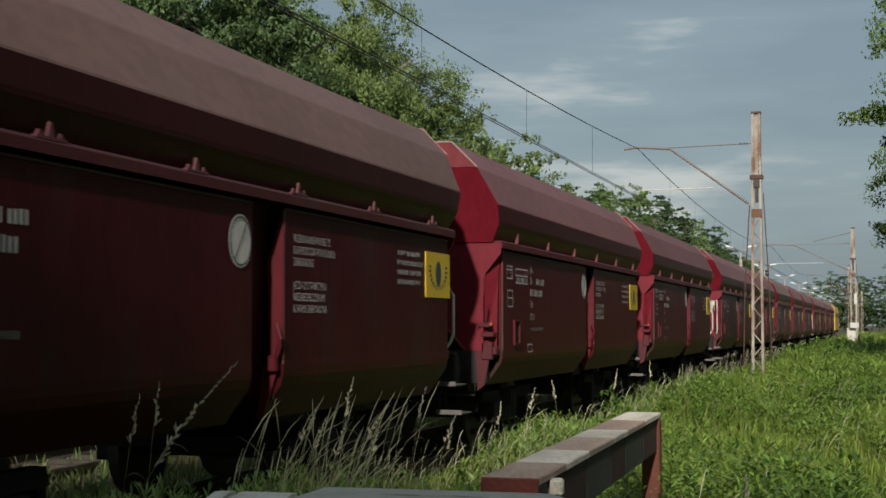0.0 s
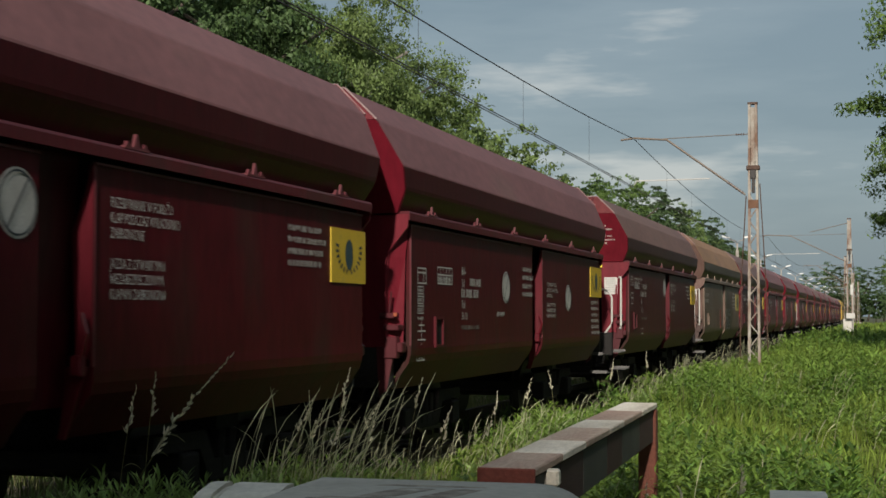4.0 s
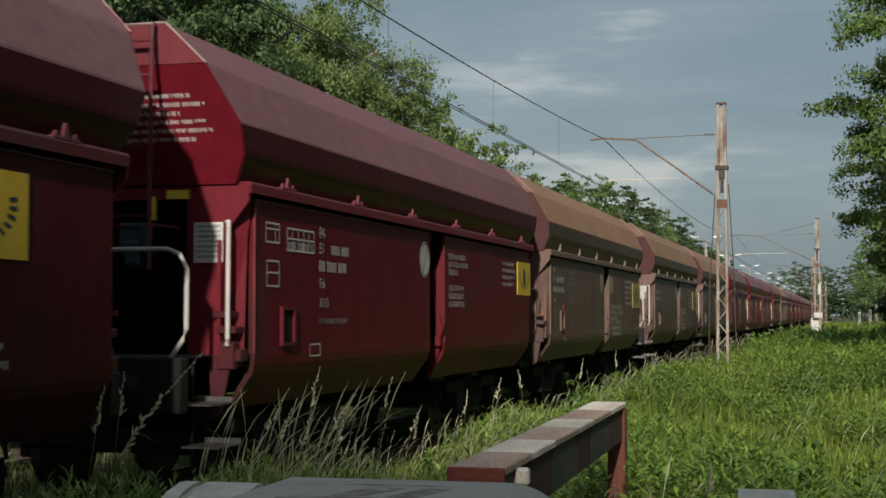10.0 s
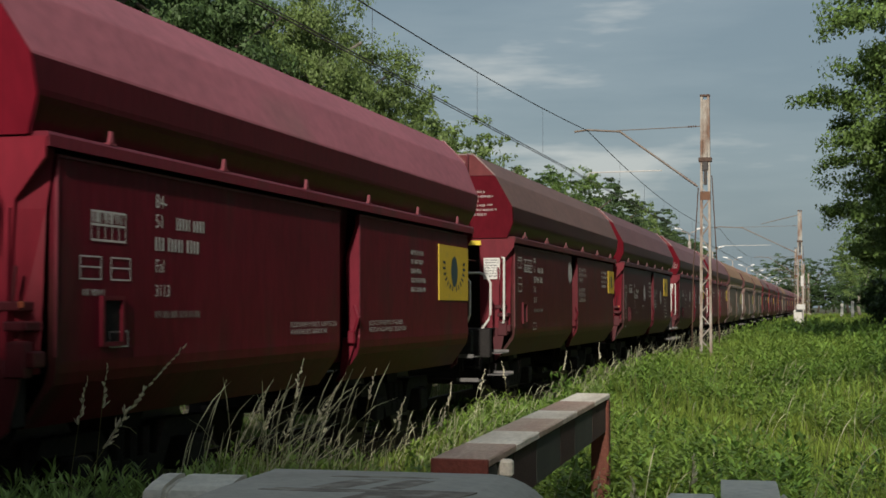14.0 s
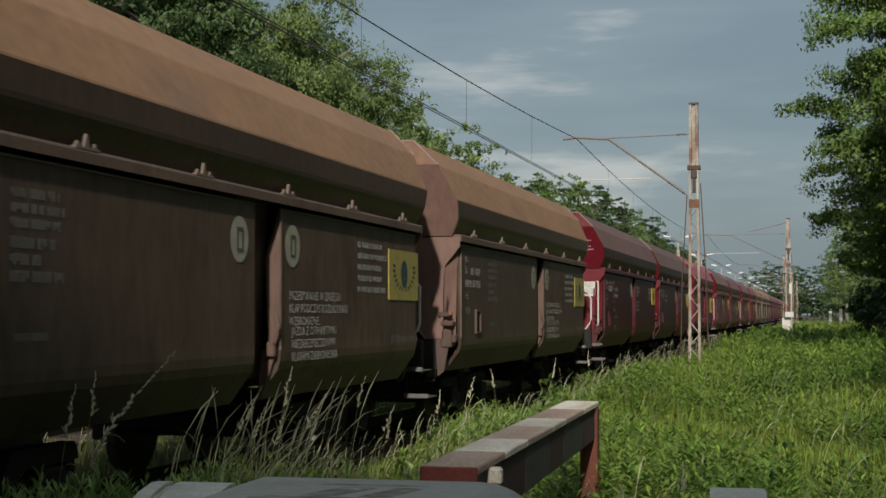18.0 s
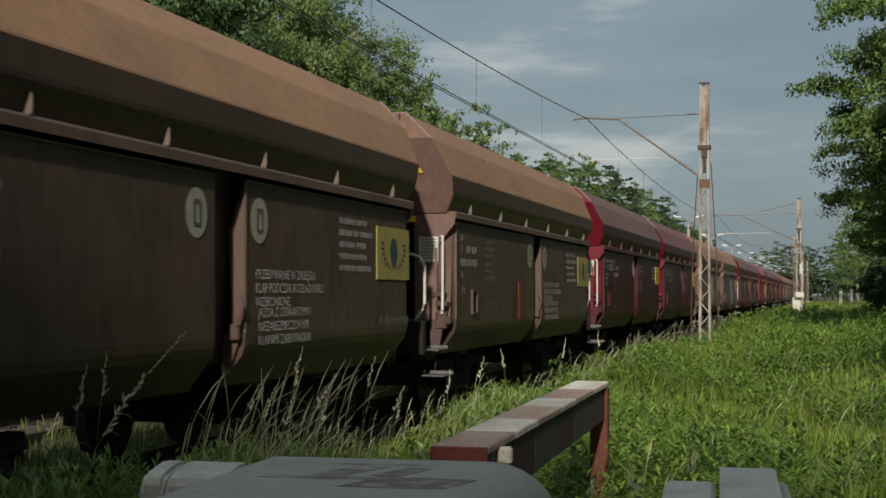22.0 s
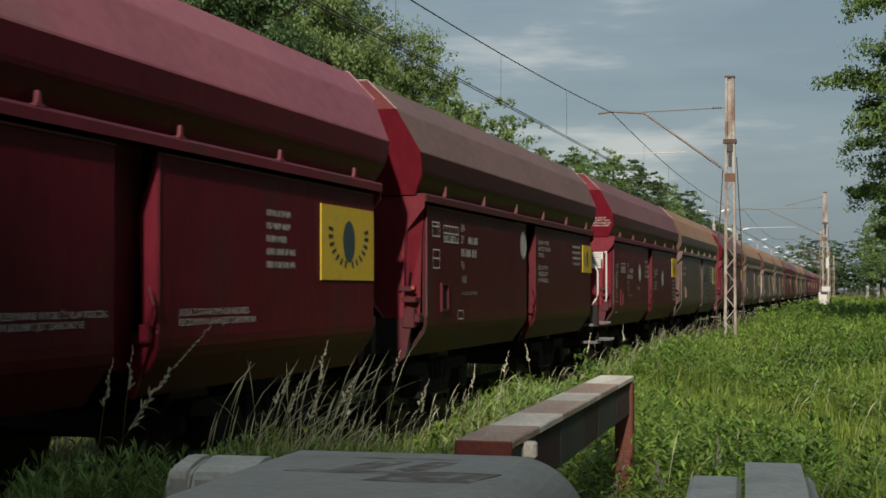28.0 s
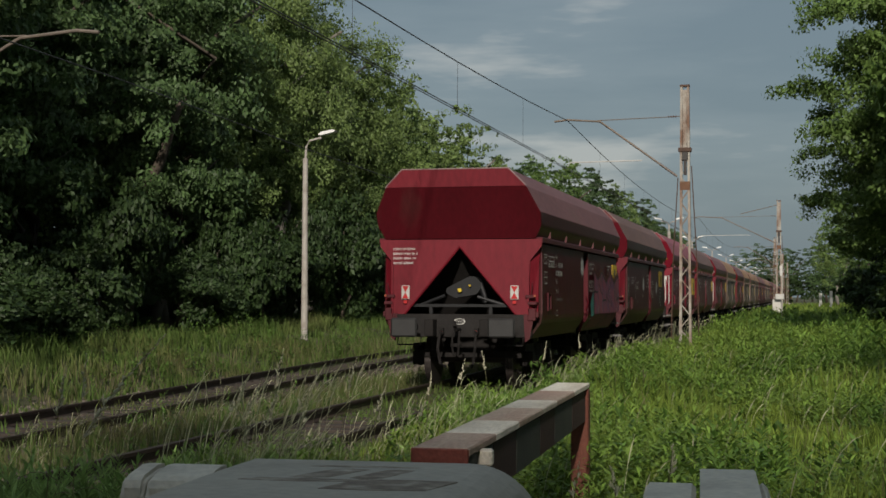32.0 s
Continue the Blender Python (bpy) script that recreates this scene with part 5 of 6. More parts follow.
def make_machine():
    """Grey barrier machine, seen just over its top, with the cast arms of its boom on both sides."""
    m = thing("barrier_machine", "grey painted crossing barrier machine with worn rounded lid", "machine", pose(-0.62, 2.07, 0, 0, 0, 4))
    lid = mat("grey_lid_paint", (0.46, 0.425, 0.36), 0.65, 0.18, 6, 60, 0.12, dirt=(0.35, 0.315, 0.26), dirt_at=0.58, spec=0.3)
    bm = bmesh.new()
    prof = [(-0.30, 1.2), (-0.288, 1.31), (-0.25, 1.352), (-0.19, 1.372)]
    prof += [(0.14 + 0.11 * math.sin(radians(9 * k)), 1.262 + 0.11 * math.cos(radians(9 * k))) for k in range(11)] + [(0.25, 0.9), (-0.30, 0.9)]
    prism(bm, prof, "y", -0.85, 0.0)
    bmesh.ops.bevel(bm, geom=[e for e in bm.edges if abs(e.verts[0].co.y - e.verts[1].co.y) < 0.01 and e.verts[0].co.z > 1.1], offset=0.022, segments=5, affect="EDGES")
    part("lid", bm, lid, m, "rounded grey lid with dark scuffs")
    part("body", boxes((-0.22, 0.23, -0.8, -0.05, -0.2, 0.93), bevel=0.01), grey_steel(), m)
    scuff = mat("dark_scuff", (0.26, 0.215, 0.175), 0.85, 0.35, 26, 90, dirt=(0.4, 0.36, 0.3), dirt_at=0.56, spec=0.2)
    for k, (x0, x1, y0, y1, lean) in enumerate(((-0.085, 0.07, -0.1, -0.088, 0.0), (-0.08, -0.025, -0.22, -0.125, 0.03), (0.005, 0.05, -0.22, -0.125, 0.02), (-0.14, 0.02, -0.26, -0.24, 0.01), (-0.01, 0.13, -0.33, -0.235, 0.02))):
        bm = bmesh.new()
        prism(bm, [(x0, y0), (x0 + (x1 - x0) * 0.5, y0 - 0.006), (x1, y0 + 0.004), (x1 + 0.006 + lean, y1), (x0 + (x1 - x0) * 0.6 + lean, y1 + 0.007), (x0 + 0.012 + lean, y1 + 0.002)], "z", 1.3715, 1.37225 + 0.00012 * k)
        part("scuff", bm, scuff, m)
    pale = mat("pale_grey_casting", (0.72, 0.67, 0.57), 0.7, 0.2, 8, 80, 0.2, dirt=(0.5, 0.46, 0.39), dirt_at=0.6, spec=0.3)
    for x0, x1, y0 in ((-0.372, -0.335, -0.11), (-0.332, -0.235, -0.112)):
        bm = bmesh.new()
        prism(bm, [(y0, 1.15), (y0, 1.335), (y0 + 0.006, 1.346), (y0 + 0.018, 1.352), (-0.04, 1.361), (-0.012, 1.36), (-0.005, 1.345), (-0.005, 1.15)], "x", x0, x1)
        bmesh.ops.bevel(bm, geom=[e for e in bm.edges if abs(e.verts[0].co.x - e.verts[1].co.x) < 0.001 and e.verts[0].co.z > 1.3], offset=0.006, segments=2, affect="EDGES")
        part("boom_arm", bm, pale, m, "pale grey cast boom arm")
    part("plate", boxes((0.4, 0.468, -0.5, -0.12, 1.3, 1.365), bevel=0.006), pale, m)
    bm = bmesh.new()
    prism(bm, [(-0.6, 1.1), (-0.6, 1.375), (-0.2, 1.39), (-0.125, 1.385), (-0.11, 1.35), (-0.11, 1.1)], "x", 0.473, 0.545)
    part("boom_arm", bm, pale, m, "pale grey cast boom arm")
    part("end_cap", boxes((0.548, 0.562, -0.5, -0.14, 1.1, 1.37), bevel=0.006), pale, m)
    part("shaft", tubes([(-0.32, -0.3, 1.1), (0.61, -0.3, 1.1)], r=0.04, seg=14), pale, m)
    part("pedestal", boxes((-0.35, 0.4, -0.75, -0.1, -0.3, 0.1), bevel=0.02), concrete(), m)


make_fence()
make_machine()


def make_cabinet():
    c = thing("relay_cabinet", "small pale concrete relay cabinet on the grass", "cabinet", pose(-1.45, 80, 0.8))
    part("body", boxes((-0.24, 0.24, -0.2, 0.2, -0.5, 0.66), bevel=0.02), mat("pale_cabinet", (0.55, 0.53, 0.48), 0.8, 0.15, 4, 40, 0.2), c)
    s = thing("distance_sign", "small white distance sign on a post", "sign", pose(-1.3, 79.5, 0.8))
    part("board", boxes((-0.23, 0.23, -0.02, 0.02, 0.68, 0.96), bevel=0.02), white_paint(), s)
    part("post", boxes((0.1, 0.16, 0.02, 0.06, -0.6, 2.6), bevel=0.004), concrete(), s)
    part("plate", boxes((0.0, 0.16, -0.02, 0.02, 1.95, 2.5), bevel=0.01), white_paint(), s)
    for x, h, lab in ((1.27, 1.3, "white roadside post near the trees"), (2.1, 1.5, "white sign board beyond the grass")):
        q = thing("marker_post", lab, "post", pose(x, 120, 0.6))
        part("post", boxes((-0.12, 0.12, -0.05, 0.05, -0.5, h), bevel=0.02), white_paint(), q)


make_cabinet()


# ---- trees ----
def leaf_mat(name, col, isl=0.4):
    return mat(name, col, 0.55, 0.35, 0.6, 4, 0, island=isl, trans=0.28, spec=0.3)


def ball(rng, n, power=0.4):
    """Points in a ball, most of them near its skin."""
    u = rng.normal(size=(n, 3))
    u /= np.linalg.norm(u, axis=1)[:, None]
    return u * rng.uniform(0, 1, n)[:, None] ** power


def crown_mesh(name, seed, boughs, clumps, per, size, material, leaf, flat, droop, squash):
    """Boughs that end in flattened pads of leaf clumps, the leaves facing up and outwards; gaps between the pads.
    squash: a crown's width over its half height, so that leaves keep their shape when it is stretched."""
    rng = np.random.default_rng(seed)
    u = rng.normal(size=(boughs, 3))
    u /= np.linalg.norm(u, axis=1)[:, None]
    rad = rng.uniform(0.2, 1.0, boughs) ** 0.55 * rng.uniform(0.78, 1.12, boughs)
    zz = u[:, 2] * rad
    taper = 0.95 - 0.5 * np.clip(zz, 0, 1) ** 1.5 - 0.12 * np.clip(-zz, 0, 1)
    cen = np.stack([u[:, 0] * rad * taper, u[:, 1] * rad * taper, zz], 1)
    out = cen * np.array([1, 1, 0.5])
    out /= np.linalg.norm(out, axis=1)[:, None] + 1e-6
    n = boughs * clumps
    bs = np.repeat(rng.uniform(0.7, 1.35, boughs) * size, clumps)
    off = ball(rng, n, 0.5) * bs[:, None]
    reach = (off * np.repeat(out, clumps, 0)).sum(1)
    off[:, 2] = off[:, 2] * flat - droop * np.maximum(0, reach)
    cc = np.repeat(cen, clumps, 0) + off * np.array([1, 1, squash])
    k = n * per
    cs = np.repeat(rng.uniform(0.3, 0.55, n) * bs, per)
    lo = ball(rng, k, 0.45) * cs[:, None]
    lo[:, 2] *= 0.55 + 0.9 * droop
    p = np.repeat(cc, per, 0) + lo * np.array([1, 1, squash])
    nrm = 0.55 * np.repeat(np.repeat(out, clumps, 0), per, 0) + 0.8 * lo / (cs[:, None] + 1e-6) + rng.normal(size=(k, 3)) * 0.45
    nrm[:, 2] += 0.35
    nrm /= np.linalg.norm(nrm, axis=1)[:, None]
    a = np.cross(nrm, rng.normal(size=(k, 3)))
    a[:, 2] -= 0.5
    a /= np.linalg.norm(a, axis=1)[:, None]
    b = np.cross(nrm, a)
    b /= np.linalg.norm(b, axis=1)[:, None]
    s = rng.uniform(0.6, 1.35, k)[:, None] * leaf
    st = np.array([1, 1, squash])
    v = np.stack([p - a * s * st, p + b * s * 0.5 * st, p + a * s * st, p - b * s * 0.5 * st], 1).reshape(-1, 3)
    return from_arrays(name, v, np.arange(k * 4).reshape(-1, 4), material)


def trunk_mesh(h, r, limbs, seed, spread):
    rr = random.Random(seed)
    bm = bmesh.new()
    pts = [(rr.uniform(-0.1, 0.1) * k * 0.4, rr.uniform(-0.1, 0.1) * k * 0.4, h * k / 6) for k in range(7)]
    tube(bm, pts, [r * (1.15 - 0.15 * k) for k in range(7)], 8)
    for k in range(limbs):
        z = h * (0.3 + 0.65 * k / limbs)
        a = rr.uniform(0, 6.28)
        d = spread * rr.uniform(0.5, 0.95) * (1.1 - 0.6 * k / limbs)
        tube(bm, [(0, 0, z), (d * 0.5 * math.cos(a), d * 0.5 * math.sin(a), z + d * 0.3), (d * math.cos(a), d * math.sin(a), z + d * 0.75)], [r * 0.4, r * 0.25, r * 0.06], 5)
    return bm


CROWNS = {}
KINDS = {"oak": ((0.082, 0.138, 0.048), "tall broad-leaved tree with dense dark green crown"), "birch": ((0.15, 0.215, 0.065), "slender birch with light green hanging foliage"),
         "pine": ((0.05, 0.08, 0.03), "tall dark pine at the wood's edge"), "lime": ((0.125, 0.2, 0.05), "leafy green tree beside the grass bank"), "bush": ((0.038, 0.068, 0.021), "dense green bush at the edge of the wood")}
# boughs, clumps on a bough, leaves in a clump, bough size, leaf size, flatness, droop, width over half height
LEAVES = {"oak": (60, 10, 48, 0.3, 0.027, 0.42, 0.1, 0.55), "birch": (90, 9, 42, 0.25, 0.021, 0.7, 0.4, 0.6), "pine": (34, 8, 36, 0.24, 0.026, 0.4, 0.0, 0.6),
          "lime": (110, 11, 74, 0.25, 0.0185, 0.42, 0.18, 0.62), "bush": (22, 9, 40, 0.36, 0.04, 0.6, 0.05, 1.3)}


def make_tree(kind, x, y, h, w, turn, base=None, far=False, broad=False):
    col, lab = KINDS[kind]
    variant = int(turn) % 2
    distant = far and y > 64
    key = kind, variant, far, broad, distant
    if key not in CROWNS:
        n, cl, per, size, leaf, flat, droop, squash = LEAVES[kind]
        if far:
            cl, per, leaf = int(cl * 0.8), per // 3, leaf * (1.95 if kind == "oak" else 2.15)
        if distant:
            n, cl, per, size, leaf = int(n * 1.5), 5, max(9, per // 4), size * 0.62, leaf * 0.8
        # larger leaves, so that the unseen shading trees block more light
        if broad:
            n, per, leaf = int(n * 1.2), per // 2, leaf * 1.33
        CROWNS[key] = crown_mesh("crown_" + kind, 40 + variant + 2 * (sorted(KINDS).index(kind) + 8 * far + 16 * broad + 32 * distant), n, cl, per, size, leaf_mat("leaves_" + kind, col), leaf, flat, droop, squash)
    z = float(ground_z(x, y)) if base is None else base
    t = thing("bush" if kind == "bush" else "tree", lab, "bush" if kind == "bush" else "tree", pose(x, y, z - 0.05, 0, 0, turn), "trees beside the line")
    low = {"oak": 0.1, "birch": 0.16, "pine": 0.3, "lime": 0.12, "bush": 0.0}[kind]
    c = new("crown", CROWNS[key])
    c.parent = t
    c.matrix_basis = Matrix.LocRotScale((0, 0, h * (1 + low) / 2), None, (w, w, h * (1 - low) / 2))
    bark = mat("birch_bark", (0.17, 0.155, 0.13), 0.8, 0.35, 4, 30, 0.3) if kind == "birch" else mat("brown_bark", (0.07, 0.055, 0.04), 0.9, 0.35, 5, 40, 0.5)
    tk = ("trunk", kind, variant)
    if tk not in MESHES:
        MESHES[tk] = mesh_of("trunk", trunk_mesh(1.0, 0.02, 9, 7 + variant, 0.13), bark, True)
    k = new("trunk", MESHES[tk])
    k.parent = t
    k.matrix_basis = Matrix.Diagonal((h * 0.8, h * 0.8, h * 0.72, 1))
    return t


def plant_woods():
    r = random.Random(11)
    # the wood beyond the tracks: its edge, then the rows behind
    y = 14.0
    while y < 250:
        top = 13.6 if y < 40 else 15.0 if y < 57 else 12.8 if y < 68 else 11.9 if y < 84 else 11.2 if y < 98 else 11.4 if y < 118 else 13.8 if y < 195 else 12.5
        kind = r.choice(("oak", "oak", "oak", "birch") if y < 42 else ("birch", "birch", "birch") if y < 84 else ("oak", "lime", "pine", "birch"))
        far = y > 64
        for row in range(2):
            x = -18.6 - 3.8 * row - r.uniform(0, 2.2)
            make_tree(kind if row == 0 else r.choice(("oak", "birch") if y < 84 else ("oak", "pine")), x, y + r.uniform(-1, 1), (top + row * 0.5) * r.uniform(0.9, 1.04), r.uniform(2.7, 3.6) + 0.5 * (y > 84), r.uniform(0, 360), None, far or row > 0)
        if y < 110:
            make_tree("bush", -16.4 - r.uniform(0, 1.6), y + r.uniform(-1, 1), r.uniform(2.4, 5.2) * (0.6 if y < 27 else 1.0), r.uniform(1.6, 2.5), r.uniform(0, 360), None, far)
        y += r.uniform(2.9, 3.9) if y < 100 else r.uniform(5, 7)
    # the deep of the wood
    deep = random.Random(23)
    for k in range(26):
        make_tree("oak", -28.5 - deep.uniform(0, 3), 12 + 4.4 * k, 12.0 * deep.uniform(0.9, 1.0), 3.9, deep.uniform(0, 360), None, True)
        make_tree("bush", -22.5 - deep.uniform(0, 2), 12 + 4.4 * k, 5.0, 3.0, deep.uniform(0, 360), None, True)
    for k in range(26):
        y = 40 + 3.3 * k
        top = 14.0 if y < 57 else 12.2 if y < 68 else 11.4 if y < 84 else 10.0 if y < 100 else 10.8
        make_tree(deep.choice(("birch", "birch", "oak")), -20.6 - deep.uniform(0, 1.6), y, top * deep.uniform(0.9, 1.0), 3.5, deep.uniform(0, 360), None, y > 64)
    # the trees on the near side
    for kind, x, y, h, w, far in (("lime", 3.85, 45, 14, 4.2, 0), ("lime", 5.4, 46.5, 16, 4.2, 0), ("lime", 3.35, 47.5, 10.6, 3.6, 0), ("oak", 7.5, 47, 14, 4, 1), ("lime", 5.9, 38, 14, 4.0, 1), ("oak", 6.2, 52, 13, 4.2, 1), ("lime", 9.5, 41, 13, 4.0, 1), ("oak", 9.0, 30, 12, 3.6, 1), ("lime", 12, 33, 13, 4, 1), ("oak", 6.4, 70, 13, 4.2, 1),
                                  ("birch", 6.0, 100, 11, 4.0, 1), ("lime", 3.9, 112, 9, 3.0, 1), ("birch", 2.9, 128, 8.5, 2.8, 1), ("bush", 3.5, 54, 2.2, 1.7, 1), ("bush", 3.2, 62, 2.6, 1.8, 1), ("bush", 3.3, 70, 3.0, 2.0, 1), ("bush", 3.5, 81, 3.0, 2.2, 1), ("bush", 3.4, 97, 3.2, 2.2, 1), ("bush", 3.6, 47, 2.0, 1.6, 1), ("oak", 7, 140, 11, 4, 1), ("oak", 4.5, 175, 11, 4.5, 1), ("oak", 3.4, 230, 12, 4.5, 1), ("bush", 5.2, 34, 2.6, 2.2, 0), ("bush", 6.5, 29, 2.6, 2.2, 0),
                                  ("bush", 4.4, 46, 3.2, 2.4, 0), ("bush", 5.2, 58, 3.0, 2.4, 0), ("bush", 7.6, 25, 2.4, 2.0, 0), ("bush", 4.8, 75, 3.4, 2.6, 1), ("bush", 4.6, 92, 3.2, 2.6, 1)):
        make_tree(kind, x, y, h, w, r.uniform(0, 360), None, bool(far))
    # far end of the line
    for k in range(16):
        make_tree(r.choice(("oak", "pine")), -14 + 2.2 * k + r.uniform(-1, 1), 330 + r.uniform(-10, 40), r.uniform(11, 15), r.uniform(3.5, 5), r.uniform(0, 360), 0.4, True)
    for k in range(12):
        make_tree("bush", -12 + 3.0 * k, 300 + r.uniform(-8, 8), 6.5, 4.0, r.uniform(0, 360), 0.3, True)
    for k in range(5):
        make_tree("bush", 4.5 + 1.2 * k, 140 + 18 * k, 4.2, 3.4, r.uniform(0, 360), 0.3, True)
    r = random.Random(2)
    # two unseen trees added beside the camera to cast shade across the bank
    for x, y, h, w in ((5.2, 6.0, 12, 2.4), (6.4, 20, 12, 2.0)):
        make_tree("oak", x, y, h, w, r.uniform(0, 360), None, True)
    # unseen trees added behind and beside the camera to shade the foreground and flanks
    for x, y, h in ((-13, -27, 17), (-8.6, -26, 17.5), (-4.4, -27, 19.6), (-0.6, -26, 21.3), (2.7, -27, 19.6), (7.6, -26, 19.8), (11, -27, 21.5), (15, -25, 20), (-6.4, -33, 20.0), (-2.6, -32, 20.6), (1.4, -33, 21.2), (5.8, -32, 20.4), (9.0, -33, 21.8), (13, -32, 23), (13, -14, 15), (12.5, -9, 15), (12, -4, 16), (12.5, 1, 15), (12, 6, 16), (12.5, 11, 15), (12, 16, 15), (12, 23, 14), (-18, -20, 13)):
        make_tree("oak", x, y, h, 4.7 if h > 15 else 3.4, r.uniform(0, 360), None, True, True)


plant_woods()


# ---- grass ----
def blades(name, label, regions, material, seed, lean=0.35):
    """regions: x0, x1, y0, y1, blades, height, width."""
    rng = np.random.default_rng(seed)
    vs, fs, base = [], [], 0
    for x0, x1, y0, y1, n, h, w in regions:
        x, y = rng.uniform(x0, x1, n), rng.uniform(y0, y1, n)
        patch = 0.72 + 0.42 * np.sin(x * 1.3 + 2 * np.sin(y * 0.7)) * np.sin(y * 0.9 + x * 0.4)
        keep = (np.abs(np.abs(x - TRACK_X) - 0.75) > 0.12) & ((x < -7.2) | (x > -4.75) | (rng.uniform(size=n) < 0.2))
        x, y, patch = x[keep], y[keep], patch[keep]
        n = len(x)
        z = ground_z(x, y) - 0.02
        hh = h * rng.uniform(0.45, 1.25, n) * patch * np.where(x > -4.8, 1 - 0.45 * sstep(-x, 2.5, 3.5) * sstep(y, 10, 15), 1.0)
        a = rng.uniform(0, 6.28, n)
        b = rng.uniform(0, 6.28, n)
        ln = hh * rng.uniform(0.05, lean * 1.6, n)
        dx, dy = np.cos(a) * w, np.sin(a) * w
        lx, ly = np.cos(b) * ln, np.sin(b) * ln
        P = np.stack([np.stack([x - dx, y - dy, z], 1), np.stack([x + dx, y + dy, z], 1),
                      np.stack([x + lx * 0.35 + dx * 0.8, y + ly * 0.35 + dy * 0.8, z + hh * 0.6], 1), np.stack([x + lx * 0.35 - dx * 0.8, y + ly * 0.35 - dy * 0.8, z + hh * 0.6], 1),
                      np.stack([x + lx, y + ly, z + hh * 0.95], 1)], 1).reshape(-1, 3)
        i = base + np.arange(n)[:, None] * 5
        vs.append(P)
        fs += (i + np.array([0, 1, 2, 3])).tolist() + (i + np.array([3, 2, 4])).tolist()
        base += n * 5
    me = from_arrays(name, np.concatenate(vs), fs, material)
    return tagged(new(name, me), label, "grass", kind="stuff")


GRASS = mat("grass_blades", (0.212, 0.293, 0.049), 0.6, 0.3, 0.5, 6, 0, island=0.45, trans=0.35, spec=0.25, tint=(0.14, 0.2, 0.036), dirt_at=0.53)
WEED = mat("weed_leaves", (0.205, 0.31, 0.057), 0.5, 0.3, 0.5, 6, 0, island=0.4, trans=0.3, spec=0.3, tint=(0.09, 0.17, 0.028), dirt_at=0.55)
DRY = mat("dry_grass", (0.17, 0.16, 0.08), 0.7, 0.3, 0.8, 8, 0, island=0.35, trans=0.3, spec=0.2)
blades("grass", "lush green grass on the bank beside the track", [(-4.7, 5, -6, 2.2, 12000, 0.25, 0.007), (-4.7, 4.5, 2.2, 9, 34000, 0.38, 0.006), (-4.7, 6, 9, 18, 34000, 0.44, 0.007), (-4.7, 7, 18, 34, 30000, 0.46, 0.011), (-4.6, 8, 34, 70, 26000, 0.48, 0.02), (-4.5, 9, 70, 160, 14000, 0.5, 0.05)], GRASS, 3)
ROUGH = mat("dull_grass_blades", (0.092, 0.15, 0.034), 0.65, 0.3, 0.5, 6, 0, island=0.45, trans=0.3, spec=0.2, tint=(0.12, 0.13, 0.045), dirt_at=0.57)
blades("grass", "rough grass between and beyond the tracks", [(-10.3, -8.7, 8, 45, 2200, 0.24, 0.007), (-12.0, -10.2, 10, 50, 2200, 0.24, 0.008), (-9.0, -6.9, 5, 30, 9000, 0.36, 0.007), (-17.5, -11.9, 8, 60, 26000, 0.5, 0.012), (-9.0, -6.9, 30, 80, 2500, 0.26, 0.02), (-7.0, -4.8, 6, 30, 70000, 0.3, 0.007), (-7.0, -4.8, 30, 60, 20000, 0.26, 0.012)], ROUGH, 4)
blades("dry_grass", "dry straw-coloured grass along the track", [(-4.2, -3.1, 9, 40, 2200, 0.48, 0.006), (-4.4, -3.0, 40, 90, 1800, 0.5, 0.015), (-8.9, -7.0, 6, 40, 6000, 0.4, 0.006), (-13.5, -12.2, 8, 50, 4000, 0.5, 0.008), (-4, 6, 4, 40, 2500, 0.6, 0.005)], DRY, 5)


